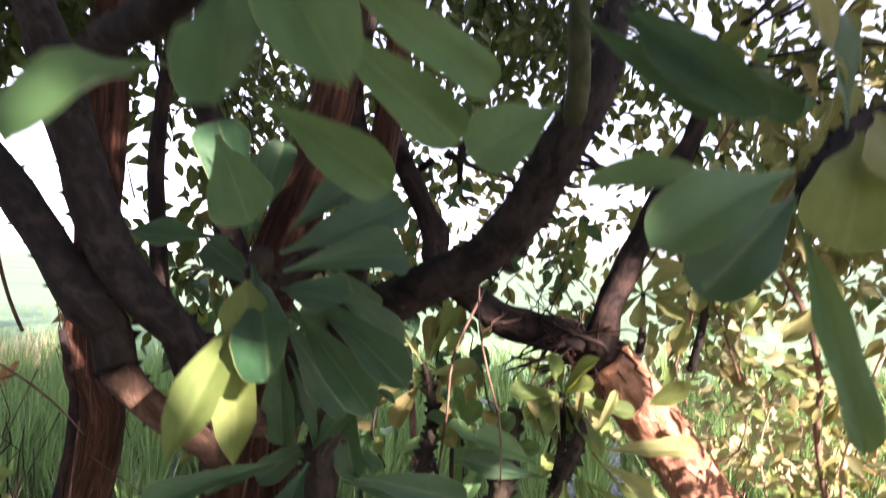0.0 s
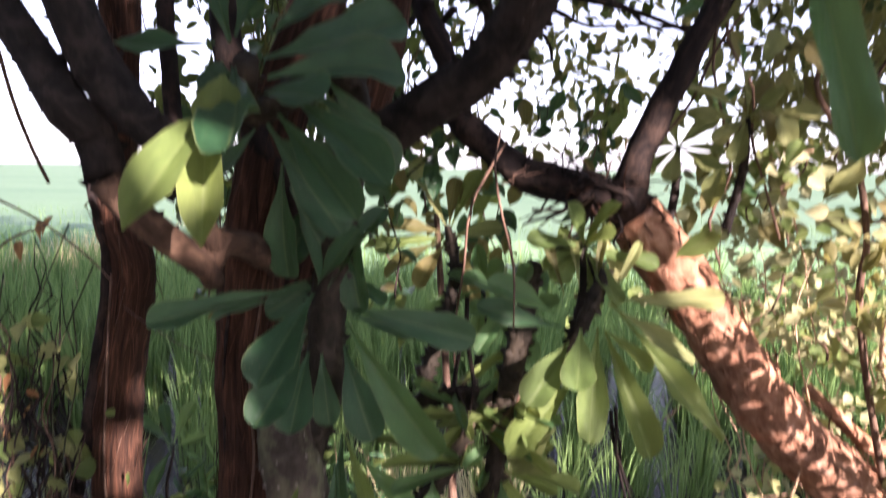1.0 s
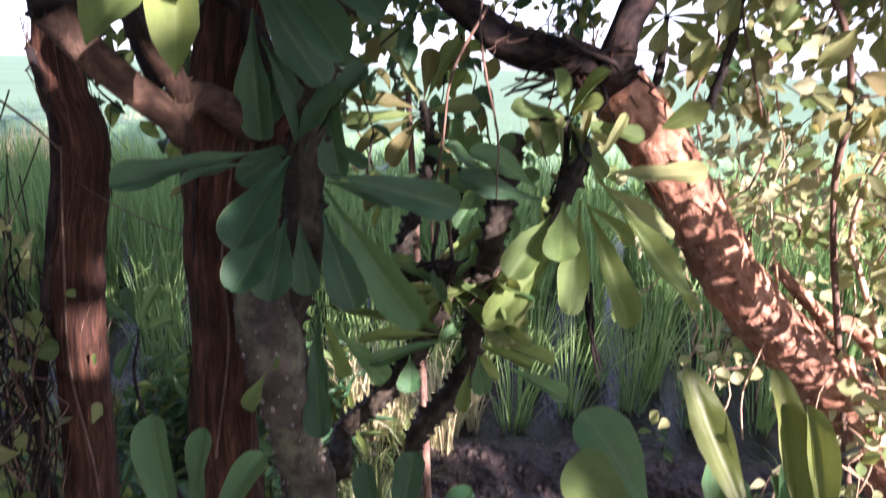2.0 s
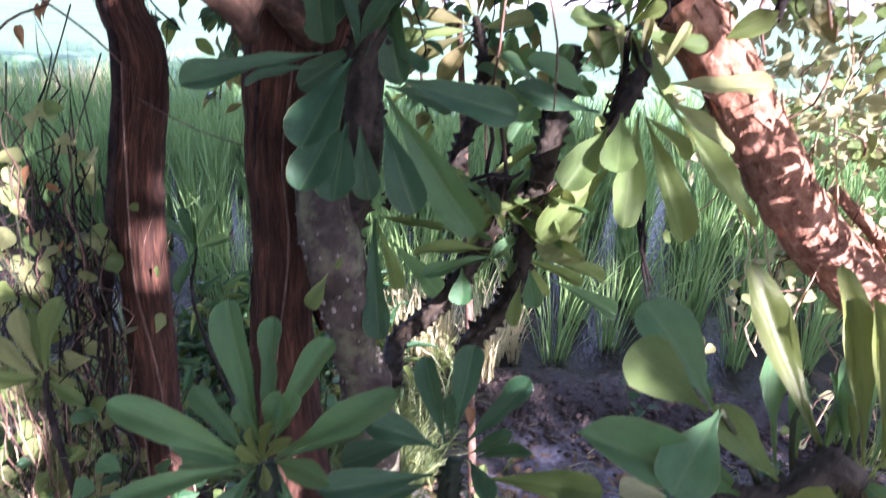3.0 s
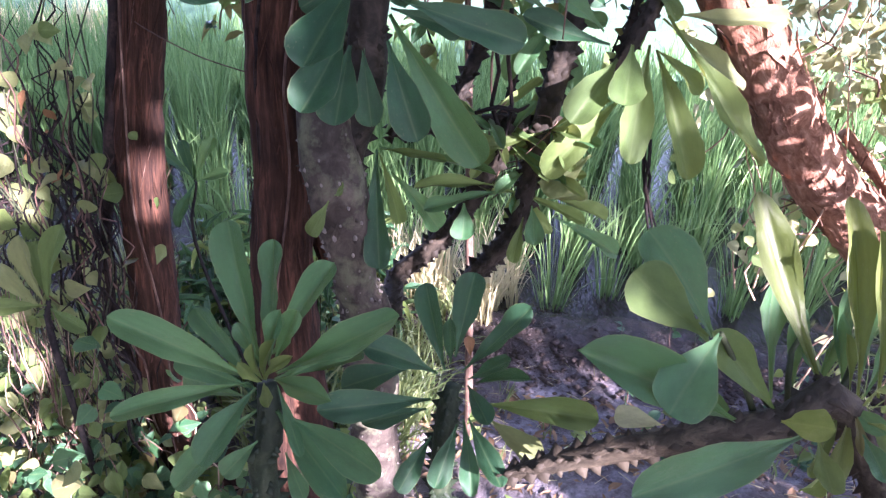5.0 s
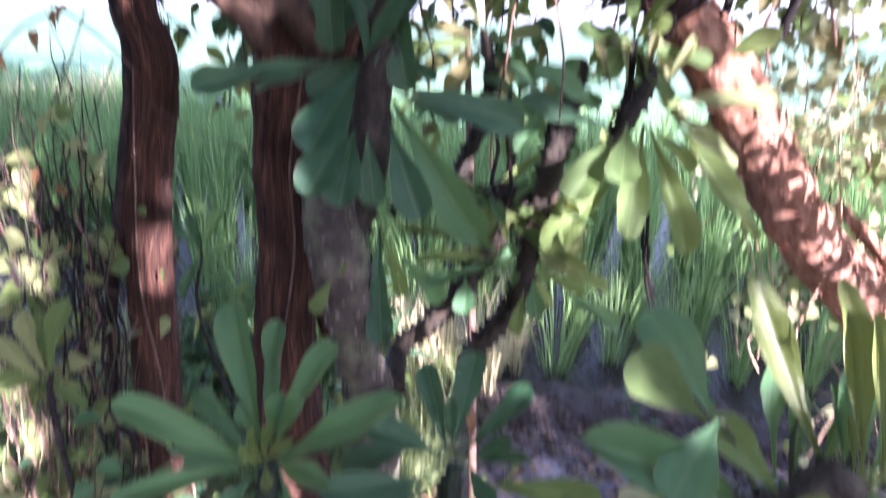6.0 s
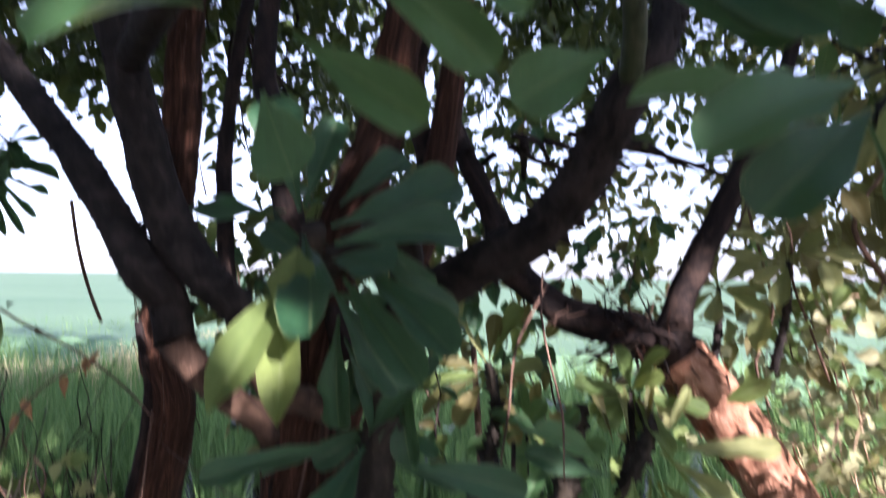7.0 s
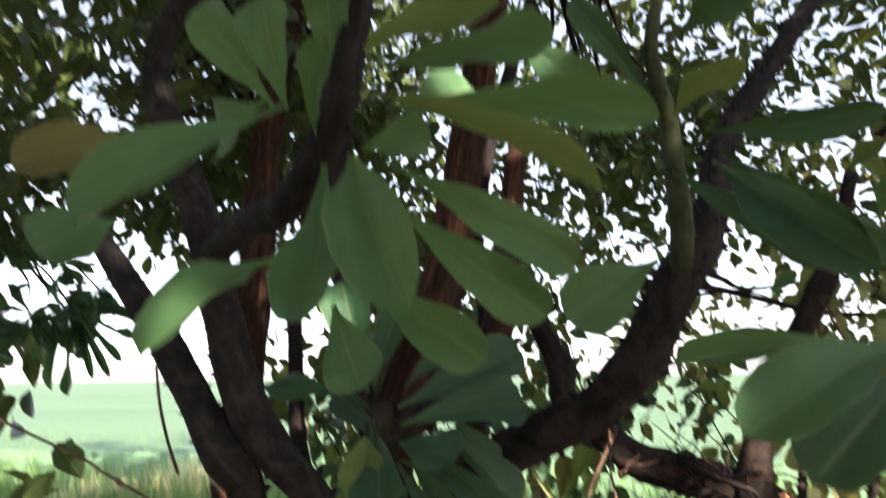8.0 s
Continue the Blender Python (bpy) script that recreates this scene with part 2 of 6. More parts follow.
def soil_material():
    m, nt, out = node_mat("wet_soil")
    L = nt.links
    coords = nt.nodes.new("ShaderNodeTexCoord")
    a = add(nt, "ShaderNodeTexNoise", Scale=5.0, Detail=8.0, Roughness=0.65)
    b = add(nt, "ShaderNodeTexNoise", Scale=42.0, Detail=6.0, Roughness=0.7)
    for n in (a, b):
        L.new(coords.outputs["Object"], n.inputs["Vector"])
    # the pale bluish stops put the sky's sheen on wet mud into its colour
    c = ramp(nt, a.outputs["Fac"], [(0.3, (0.038, 0.030, 0.026)), (0.50, (0.165, 0.150, 0.156)), (0.68, (0.36, 0.35, 0.39))])
    d = ramp(nt, b.outputs["Fac"], [(0.32, (0.5, 0.48, 0.47)), (0.68, (1.35, 1.32, 1.34))])
    col = mixed(nt, 0.95, c.outputs["Color"], d.outputs["Color"], "MULTIPLY")
    # the ridge along the water is thrown up from darker, drier soil
    place = nt.nodes.new("ShaderNodeSeparateXYZ")
    L.new(coords.outputs["Object"], place.inputs[0])
    edge = nt.nodes.new("ShaderNodeMath")
    edge.operation = "MULTIPLY_ADD"
    edge.inputs[1].default_value = 0.30
    L.new(a.outputs["Fac"], edge.inputs[0])
    L.new(place.outputs["Y"], edge.inputs[2])
    span = nt.nodes.new("ShaderNodeMapRange")
    span.inputs["From Min"].default_value = 2.0
    span.inputs["From Max"].default_value = 4.0
    L.new(edge.outputs[0], span.inputs["Value"])
    on_ridge = ramp(nt, span.outputs["Result"], [(0.29, (0, 0, 0)), (0.34, (1, 1, 1)), (0.50, (1, 1, 1)), (0.53, (0, 0, 0))])
    loam = ramp(nt, b.outputs["Fac"], [(0.3, (0.022, 0.016, 0.013)), (0.55, (0.058, 0.044, 0.037)), (0.75, (0.13, 0.11, 0.10))])
    col = mixed(nt, on_ridge.outputs["Color"], col, loam.outputs["Color"])
    # the trodden bank above the wet foot is darker earth, without that sky tint
    rise = nt.nodes.new("ShaderNodeMapRange")
    rise.inputs["From Min"].default_value = 1.35
    rise.inputs["From Max"].default_value = 2.05
    L.new(edge.outputs[0], rise.inputs["Value"])
    earth = ramp(nt, b.outputs["Fac"], [(0.3, (0.035, 0.027, 0.020)), (0.6, (0.085, 0.068, 0.050)), (0.8, (0.15, 0.125, 0.095))])
    col = mixed(nt, rise.outputs["Result"], earth.outputs["Color"], col)
    wet = ramp(nt, a.outputs["Fac"], [(0.36, (0.5, 0.5, 0.5)), (0.50, (0.12, 0.12, 0.12))])
    h = nt.nodes.new("ShaderNodeMath")
    h.operation = "ADD"
    L.new(b.outputs["Fac"], h.inputs[0])
    L.new(a.outputs["Fac"], h.inputs[1])
    bump = add(nt, "ShaderNodeBump", Strength=1.0, Distance=0.03)
    L.new(h.outputs[0], bump.inputs["Height"])
    p = add(nt, "ShaderNodeBsdfPrincipled")
    L.new(col, p.inputs["Base Color"])
    L.new(wet.outputs["Color"], p.inputs["Roughness"])
    L.new(bump.outputs["Normal"], p.inputs["Normal"])
    L.new(p.outputs[0], out.inputs["Surface"])
    return m


def water_material():
    m, nt, out = node_mat("muddy_water")
    L = nt.links
    coords = nt.nodes.new("ShaderNodeTexCoord")
    n = add(nt, "ShaderNodeTexNoise", Scale=26.0, Detail=3.0)
    drift = nt.nodes.new("ShaderNodeMapping")
    drift.inputs["Scale"].default_value = (1.6, 0.4, 1.0)
    L.new(coords.outputs["Object"], drift.inputs["Vector"])
    L.new(drift.outputs[0], n.inputs["Vector"])
    bump = add(nt, "ShaderNodeBump", Strength=0.6, Distance=0.012)
    L.new(n.outputs["Fac"], bump.inputs["Height"])
    p = add(nt, "ShaderNodeBsdfPrincipled", Roughness=0.03)
    p.inputs["Base Color"].default_value = (0.028, 0.022, 0.019, 1)
    p.inputs["IOR"].default_value = 1.33
    L.new(bump.outputs["Normal"], p.inputs["Normal"])
    L.new(p.outputs[0], out.inputs["Surface"])
    return m


def field_material():
    m, nt, out = node_mat("rice_field_canopy")
    L = nt.links
    coords = nt.nodes.new("ShaderNodeTexCoord")
    a = add(nt, "ShaderNodeTexNoise", Scale=0.10, Detail=5.0, Roughness=0.6)
    mp = nt.nodes.new("ShaderNodeMapping")
    mp.inputs["Scale"].default_value = (0.25, 1.0, 1.0)
    L.new(coords.outputs["Object"], mp.inputs["Vector"])
    L.new(mp.outputs[0], a.inputs["Vector"])
    b = add(nt, "ShaderNodeTexNoise", Scale=14.0, Detail=4.0)
    L.new(coords.outputs["Object"], b.inputs["Vector"])
    c = ramp(nt, a.outputs["Fac"], [(0.3, (0.072, 0.152, 0.078)), (0.7, (0.122, 0.21, 0.112))])
    d = ramp(nt, b.outputs["Fac"], [(0.3, (0.75, 0.75, 0.75)), (0.7, (1.2, 1.2, 1.2))])
    col = mixed(nt, 0.8, c.outputs["Color"], d.outputs["Color"], "MULTIPLY")
    bump = add(nt, "ShaderNodeBump", Strength=0.5, Distance=0.05)
    L.new(b.outputs["Fac"], bump.inputs["Height"])
    p = add(nt, "ShaderNodeBsdfPrincipled", Roughness=0.8)
    L.new(col, p.inputs["Base Color"])
    L.new(bump.outputs["Normal"], p.inputs["Normal"])
    L.new(p.outputs[0], out.inputs["Surface"])
    return m


CLOD = bark_material("crumbly_soil", (0.035, 0.027, 0.022), (0.08, 0.064, 0.055), (0.14, 0.12, 0.108), along=30.0, around=30.0, relief=0.8)
SOIL, WATER, FIELD = soil_material(), water_material(), field_material()


# ---- builders ----
rng = random.Random(7)


def mesh_of(name, bm, material):
    me = bpy.data.meshes.new(name)
    bm.to_mesh(me)
    bm.free()
    me.materials.append(material)
    for f in me.polygons:
        f.use_smooth = True
    return me


def thing(name, at, label, category, group="", kind=""):
    ob = new(name)
    ob.empty_display_size = 0.05
    ob.location = at
    return tagged(ob, label, category, group, kind)


def part(name, bm, material, parent, label=""):
    ob = new(name, mesh_of(name, bm, material))
    under(ob, parent)
    return tagged(ob, label)


def smooth_path(pts, radii, step):
    """Catmull-Rom through the points; returns places and radii about step apart."""
    pts = [Vector(p) for p in pts]
    ext = [pts[0] * 2 - pts[1], *pts, pts[-1] * 2 - pts[-2]]
    rad = [radii[0], *radii, radii[-1]]
    places, rr = [], []
    for i in range(1, len(ext) - 2):
        a, b, c, d = ext[i - 1:i + 3]
        n = max(2, int((c - b).length / step))
        for j in range(n):
            s = j / n
            places.append(0.5 * (2 * b + (c - a) * s + (2 * a - 5 * b + 4 * c - d) * s * s + (3 * b - a - 3 * c + d) * s ** 3))
            rr.append(rad[i] + (rad[i + 1] - rad[i]) * s)
    places.append(pts[-1])
    rr.append(radii[-1])
    return places, rr


def tube(pts, radii, seg=10, step=0.03, rough=0.08, freq=18.0, spines=0.0, spacing=0.028, seed=0, flutes=0, twist=0.32, bm=None):
    """A closed limb with uneven skin; spines: length of the thorn-tipped knobs on it."""
    bm = bm or bmesh.new()
    uvl = bm.loops.layers.uv.verify()
    places, rr = smooth_path(pts, radii, step)
    r_mean = sum(rr) / len(rr)
    side = None
    rings, length, axes = [], 0.0, []
    for i, p in enumerate(places):
        d = (places[min(i + 1, len(places) - 1)] - places[max(i - 1, 0)]).normalized()
        if side is None:
            side = d.cross(Vector((0.3, -1, 0.2))).normalized()
        side = (side - d * side.dot(d)).normalized()
        other = d.cross(side)
        if i:
            length += (p - places[i - 1]).length
        ring = []
        for k in range(seg):
            a = 2 * math.pi * k / seg
            w = side * math.cos(a) + other * math.sin(a)
            q = p + w * rr[i]
            swell = 1 + rough * 2 * noise.noise(q * freq + Vector((seed, 0, 0))) + 0.5 * rough * noise.noise(q * freq * 3)
            if flutes:
                swell += 0.055 * math.sin(flutes * a + 3 * noise.noise(p * 3))
            ring.append(bm.verts.new(p + w * rr[i] * swell))
        rings.append((ring, length))
        axes.append((p, d, side.copy(), other.copy(), rr[i]))
    for (r0, l0), (r1, l1) in zip(rings, rings[1:]):
        for k in range(seg):
            f = bm.faces.new((r0[k], r0[(k + 1) % seg], r1[(k + 1) % seg], r1[k]))
            us = (k, k + 1, k + 1, k)
            for lp, u, v in zip(f.loops, us, (l0, l0, l1, l1)):
                lp[uvl].uv = (u / seg * 2 * math.pi * r_mean, v)
    for ring, flip in ((rings[0][0], True), (rings[-1][0], False)):
        bm.faces.new(ring[::-1] if flip else ring)
    if spines:
        rs = random.Random(seed + 11)
        turn, run = 0.0, 0.0
        total = rings[-1][1]
        while run < total - 0.01:
            i = min(range(len(rings)), key=lambda j: abs(rings[j][1] - run))
            p, d, s, o, r = axes[i]
            for k in range(5):
                a = turn + k * 2 * math.pi / 5 + rs.uniform(-0.15, 0.15)
                w = s * math.cos(a) + o * math.sin(a)
                t = d.cross(w)
                size = spines * rs.uniform(0.6, 1.3)
                c = p + w * r * 0.85 + d * rs.uniform(-0.25, 0.25) * spacing
                b = [bm.verts.new(c + d * size * x + t * size * y) for x, y in ((-0.9, 0), (0, -0.5), (0.9, 0), (0, 0.5))]
                tip = bm.verts.new(c + w * (size + r * 0.15) + d * size * 0.4)
                for x in range(4):
                    bm.faces.new((b[x], b[(x + 1) % 4], tip))
            turn += twist
            run += spacing * rs.uniform(0.85, 1.15)
    return bm


def knobs(pts, radii, spacing, size, seed):
    """Rows of small pale thorn knobs winding round a limb."""
    bm, rs = bmesh.new(), random.Random(seed)
    places, rr = smooth_path(pts, radii, spacing)
    for i in range(1, len(places) - 1):
        d = (places[i + 1] - places[i - 1]).normalized()
        side = d.cross(Vector((0.3, -1, 0.2))).normalized()
        other = d.cross(side)
        n = max(6, int(2 * math.pi * rr[i] / (spacing * 1.3)))
        for k in range(n):
            a = 2 * math.pi * (k + 0.5 * (i % 2) + rs.uniform(-0.2, 0.2)) / n
            w = side * math.cos(a) + other * math.sin(a)
            t, s = d.cross(w), size * rs.uniform(0.6, 1.3)
            c = places[i] + w * rr[i] * 1.02 + d * rs.uniform(-0.3, 0.3) * spacing
            ring = [bm.verts.new(c + (d * x + t * y) * s - w * s * 0.4) for x, y in ((-1.2, 0), (-0.5, -0.7), (0.5, -0.7), (1.2, 0), (0.5, 0.7), (-0.5, 0.7))]
            tip = bm.verts.new(c + w * s * 0.8)
            for x in range(6):
                bm.faces.new((ring[x], ring[(x + 1) % 6], tip))
    return bm


def flakes(pts, radii, count, length, width, lift, seed, arc=(0.0, 6.283)):
    """Strips of loose bark along a limb, each with one end lifted off."""
    bm, rs = bmesh.new(), random.Random(seed)
    uvl = bm.loops.layers.uv.verify()
    places, rr = smooth_path(pts, radii, 0.01)
    for _ in range(count):
        i = rs.randrange(2, len(places) - 2)
        d = (places[i + 2] - places[i - 2]).normalized()
        side = d.cross(Vector((0.3, -1, 0.2))).normalized()
        other = d.cross(side)
        a = rs.uniform(*arc)
        w = side * math.cos(a) + other * math.sin(a)
        t = (d.cross(w) + d * rs.uniform(-0.25, 0.25)).normalized()
        run = (d + t * rs.uniform(-0.3, 0.3)).normalized() * rs.choice((-1, 1))
        ln, wd, up = rs.uniform(*length), rs.uniform(*width), rs.uniform(*lift)
        c, rows = places[i] + w * rr[i] * 0.99, []
        for k in range(5):
            s = k / 4
            half = wd * 0.5 * (1 - 0.55 * s) * rs.uniform(0.75, 1.2)
            q = c + run * ln * (s - 0.4) + w * (up * s ** 1.8 + 0.001)
            rows.append([bm.verts.new(q + t * half * u + w * up * 0.25 * abs(u) * s) for u in (-1, 0, 1)])
        for k in range(4):
            for u in range(2):
                f = bm.faces.new((rows[k][u], rows[k][u + 1], rows[k + 1][u + 1], rows[k + 1][u]))
                for lp, uv in zip(f.loops, ((u, k), (u + 1, k), (u + 1, k + 1), (u, k + 1))):
                    lp[uvl].uv = (uv[0] * wd * 0.5 + a, uv[1] * ln * 0.25 + i * 0.01)
    return bm


PROFILE = ((0.0, 0.09), (0.1, 0.12), (0.22, 0.27), (0.36, 0.53), (0.5, 0.77), (0.64, 0.94), (0.76, 1.0), (0.85, 0.96), (0.91, 0.86), (0.955, 0.68), (0.98, 0.46), (0.993, 0.25), (1.0, 0.05))
PROFILE_OVAL = ((0.0, 0.04), (0.06, 0.30), (0.15, 0.68), (0.28, 0.95), (0.42, 1.0), (0.58, 0.86), (0.74, 0.60), (0.88, 0.30), (1.0, 0.02))


def leaf_bm(bend, fold, wave, seed, profile=PROFILE, notch=0.0, bm=None, m=None, cols=6):
    """A leaf one long and one wide, along +y, with its top to +z: bent along its length, folded at the midrib, wavy at the edge."""
    bm = bm or bmesh.new()
    uvl = bm.loops.layers.uv.verify()
    rs = random.Random(seed)
    ph, fq = rs.uniform(0, 6), rs.uniform(7, 11)
    skew = rs.uniform(-0.06, 0.06)
    rows = []
    for s, w in profile:
        z0 = 1.3 * bend * s * (1 - s)
        row = []
        for c in range(cols + 1):
            u = c / cols * 2 - 1
            x = 0.5 * w * u * (1 + 0.05 * math.sin(fq * 1.7 * s + ph * u)) + skew * s * (1 - s) * 2
            z = z0 + fold * abs(u) * w * 0.5 + wave * math.sin(fq * s + ph + 1.2 * u) * abs(u) ** 1.5 * w - (0.012 * math.exp(-(u * 4) ** 2))
            y = s + (0.005 * math.sin(fq * 2.1 * u + ph) * (s > 0.7)) - notch * (abs(u) < 0.2) * (s > 0.97)
            co = Vector((x, y, z))
            row.append((bm.verts.new(m @ co if m else co), (c / cols, s)))
        rows.append(row)
    for a, b in zip(rows, rows[1:]):
        for c in range(cols):
            q = (a[c], a[c + 1], b[c + 1], b[c])
            f = bm.faces.new([v for v, _ in q])
            for lp, (_, uv) in zip(f.loops, q):
                lp[uvl].uv = uv
    return bm


LEAF_SHAPES = [leaf_bm(b, f, w, i) for i, (b, f, w) in enumerate((
    (0.08, 0.10, 0.045), (0.18, 0.16, 0.04), (-0.09, 0.08, 0.05), (0.26, 0.14, 0.05), (0.12, 0.22, 0.03), (0.02, 0.12, 0.06)))]
POINTED = ((0.0, 0.10), (0.08, 0.20), (0.2, 0.46), (0.34, 0.76), (0.48, 0.95), (0.6, 1.0), (0.72, 0.92), (0.82, 0.72), (0.9, 0.46), (0.96, 0.2), (1.0, 0.03))
LEAF_SHAPES.append(leaf_bm(0.14, 0.16, 0.03, 6, POINTED))
LEAF_MESHES = {}
for mat_ in (LEAF_DARK, LEAF_MID, LEAF_BRIGHT, LEAF_YELLOW, LEAF_DRY, LEAF_OLIVE, LEAF_STRAP):
    LEAF_MESHES[mat_.name] = []
    for bm_ in LEAF_SHAPES:
        LEAF_MESHES[mat_.name].append(mesh_of("leaf", bm_.copy(), mat_))


def leaf_matrix(base, tip, width, facing, roll=0.0):
    base, tip = Vector(base), Vector(tip)
    y = tip - base
    ln = y.length
    y.normalize()
    z = Vector(facing)
    z = (z - y * z.dot(y))
    z = z.normalized() if z.length > 1e-4 else y.orthogonal().normalized()
    z = Matrix.Rotation(radians(roll), 3, y) @ z
    x = y.cross(z)
    return Matrix(((x.x * width, y.x * ln, z.x * ln, base.x), (x.y * width, y.y * ln, z.y * ln, base.y),
                   (x.z * width, y.z * ln, z.z * ln, base.z), (0, 0, 0, 1)))


def leaves(parent, rows, material=LEAF_DARK, facing=(0.1, -0.75, 0.65), label="", tumble=14, shape=None):
    """Single leaves from rows of stalk, tip and width."""
    for base, tip, width, *extra in rows:
        mat = extra[0] if extra else material
        ob = new("leaf", LEAF_MESHES[mat.name][rng.randrange(6) if shape is None else shape])
        ob.parent = parent
        ob.matrix_parent_inverse = parent_inverse(parent)
        ob.matrix_basis = leaf_matrix(base, tip, width, facing, rng.uniform(-tumble, tumble))
        if mat is LEAF_YELLOW:
            tagged(ob, "yellow-green leaf")
        elif mat is LEAF_DRY:
            tagged(ob, "dry brown leaf")
        elif label:
            tagged(ob, label)


def parent_inverse(parent):
    """What turns world metres into those of parent, whose own parents are only moved."""
    m, o = Matrix.Identity(4), parent
    chain = []
    while o:
        chain.append(o)
        o = o.parent
    for o in reversed(chain):
        m = m @ (o.matrix_parent_inverse @ o.matrix_basis)
    return m.inverted()


def under(ob, parent):
    ob.parent = parent
    ob.matrix_parent_inverse = parent_inverse(parent)
    return ob


def branch(parent, pts, radii, material, name="branch", label="", **how):
    return part(name, tube(pts, radii, **how), material, parent, label)


def blade(bm, uvl, base, tip, bow, width, n=3):
    """One thin grass blade from base over bow to tip."""
    base, tip, bow = Vector(base), Vector(tip), Vector(bow)
    d = tip - base
    side = d.cross(Vector((rng.uniform(-1, 1), rng.uniform(-1, 1), 0.1)))
    side = side.normalized() * width * 0.5
    prev = None
    for i in range(n + 1):
        s = i / n
        c = base * (1 - s) ** 2 + bow * 2 * s * (1 - s) + tip * s * s
        w = side * (1 - s ** 2 * 0.95)
        cur = (bm.verts.new(c - w), bm.verts.new(c + w))
        if prev:
            f = bm.faces.new((prev[0], prev[1], cur[1], cur[0]))
            for lp, uv in zip(f.loops, ((0.2, s), (0.8, s), (0.8, s), (0.2, s))):
                lp[uvl].uv = uv
        prev = cur


# ---- ground, water, field ----
def ground_height(x, y):
    n = noise.noise(Vector((x * 1.3, y * 1.3, 0))) * 0.05 + noise.noise(Vector((x * 6, y * 6, 3))) * 0.018
    h = 0.0 + n
    if y > 1.9:
        s = min(1, (y - 1.9) / 0.25)
        h = h * (1 - s) + s * (-0.07 + n * 0.5)
    ridge = math.exp(-((y - 2.70 - 0.07 * math.sin(x * 1.7)) / 0.17) ** 2)
    h += ridge * (0.085 + n * 0.8 + 0.02 * noise.noise(Vector((x * 22, y * 22, 7))) + 0.012 * noise.noise(Vector((x * 50, y * 50, 9))))
    if y > 2.84:
        s = min(1, (y - 2.84) / 0.16)
        h = h * (1 - s) + s * (-0.17 + n)
    return h


def graded(fine_a, fine_b, step, far_a, far_b):
    out = [fine_a + i * step for i in range(int((fine_b - fine_a) / step) + 1)]
    d = step
    while out[-1] < far_b:
        d *= 1.35
        out.append(min(far_b, out[-1] + d))
    d = step
    while out[0] > far_a:
        d *= 1.35
        out.insert(0, max(far_a, out[0] - d))
    return out


xs, ys = graded(-2.5, 2.5, 0.03, -1500, 1500), graded(-0.5, 3.6, 0.03, -1500, 2500)
verts = [(x, y, ground_height(x, y)) for y in ys for x in xs]
nx = len(xs)
faces = [(j * nx + i, j * nx + i + 1, (j + 1) * nx + i + 1, (j + 1) * nx + i) for j in range(len(ys) - 1) for i in range(nx - 1)]
gme = bpy.data.meshes.new("ground")
gme.from_pydata(verts, [], faces)
gme.materials.append(SOIL)
for f in gme.polygons:
    f.use_smooth = True
tagged(new("ground", gme), "dark wet soil of the field bank", "ground", kind="structure")

bm = bmesh.new()
bmesh.ops.create_grid(bm, x_segments=2, y_segments=2, size=0.5)
for v in bm.verts:
    v.co = Vector((v.co.x * 60, 2.55 + (v.co.y + 0.5) * 14, -0.075))
tagged(new("water", mesh_of("water", bm, WATER)), "shallow muddy water among the rice", "water", kind="structure")

xs, ys = graded(-14, 14, 1.0, -1400, 1400), graded(9.0, 26, 0.7, 9.0, 2200)
nx = len(xs)
verts = [(x, y, 0.62 + 0.05 * noise.noise(Vector((x, y, 0)) * 0.7) - (0.5 if j == 0 else 0)) for j, y in enumerate(ys) for x in xs]
faces = [(j * nx + i, j * nx + i + 1, (j + 1) * nx + i + 1, (j + 1) * nx + i) for j in range(len(ys) - 1) for i in range(nx - 1)]
fme = bpy.data.meshes.new("far_rice")
fme.from_pydata(verts, [], faces)
fme.materials.append(FIELD)
tagged(new("far_rice", fme), "wide green rice field reaching the horizon", "rice", kind="stuff")


# ---- rice ----
def blade_mesh(seed, lean, material):
    """One rice blade of unit height that leans out along +x."""
    bm = bmesh.new()
    blade(bm, bm.loops.layers.uv.verify(), (0, 0, 0), (lean, 0.03, 0.92), (lean * 0.2, 0, 0.8), 0.010, 5)
    return mesh_of("blade", bm, material)


BLADES = [blade_mesh(i, l, RICE) for i, l in enumerate((0.05, 0.14, 0.22, 0.32, 0.48, 0.64))]
rs = random.Random(3)
for x, y in ((0.27, 3.04), (0.55, 3.22), (0.86, 3.30), (1.13, 3.16), (1.46, 3.20), (1.80, 3.14), (0.40, 3.52), (0.72, 3.60), (1.02, 3.56), (1.34, 3.58), (1.66, 3.52), (0.08, 3.42), (-0.30, 3.15), (-0.62, 3.1), (-0.95, 3.0), (-1.28, 3.05),
             (-0.46, 3.34), (-0.80, 3.32), (-1.12, 3.28), (-1.50, 3.20), (-0.14, 3.54), (-1.72, 3.42), (-0.62, 3.60), (-0.96, 3.58), (-1.32, 3.56), (-1.90, 3.14)):
    clump = thing("rice_clump", (x, y, -0.15), "green rice clump standing in shallow water", "rice", "rice along the channel")
    for k in range(46):
        ob = new("blade", BLADES[rs.randrange(6)])
        ob.parent = clump
        h, a, r = rs.uniform(0.42, 0.92), rs.uniform(0, 360), rs.uniform(0, 0.055)
        ob.matrix_basis = pose(r * math.cos(radians(a)), r * math.sin(radians(a)), 0, 0, rs.uniform(-7, 10), a) @ Matrix.Diagonal((h, h, h, 1))

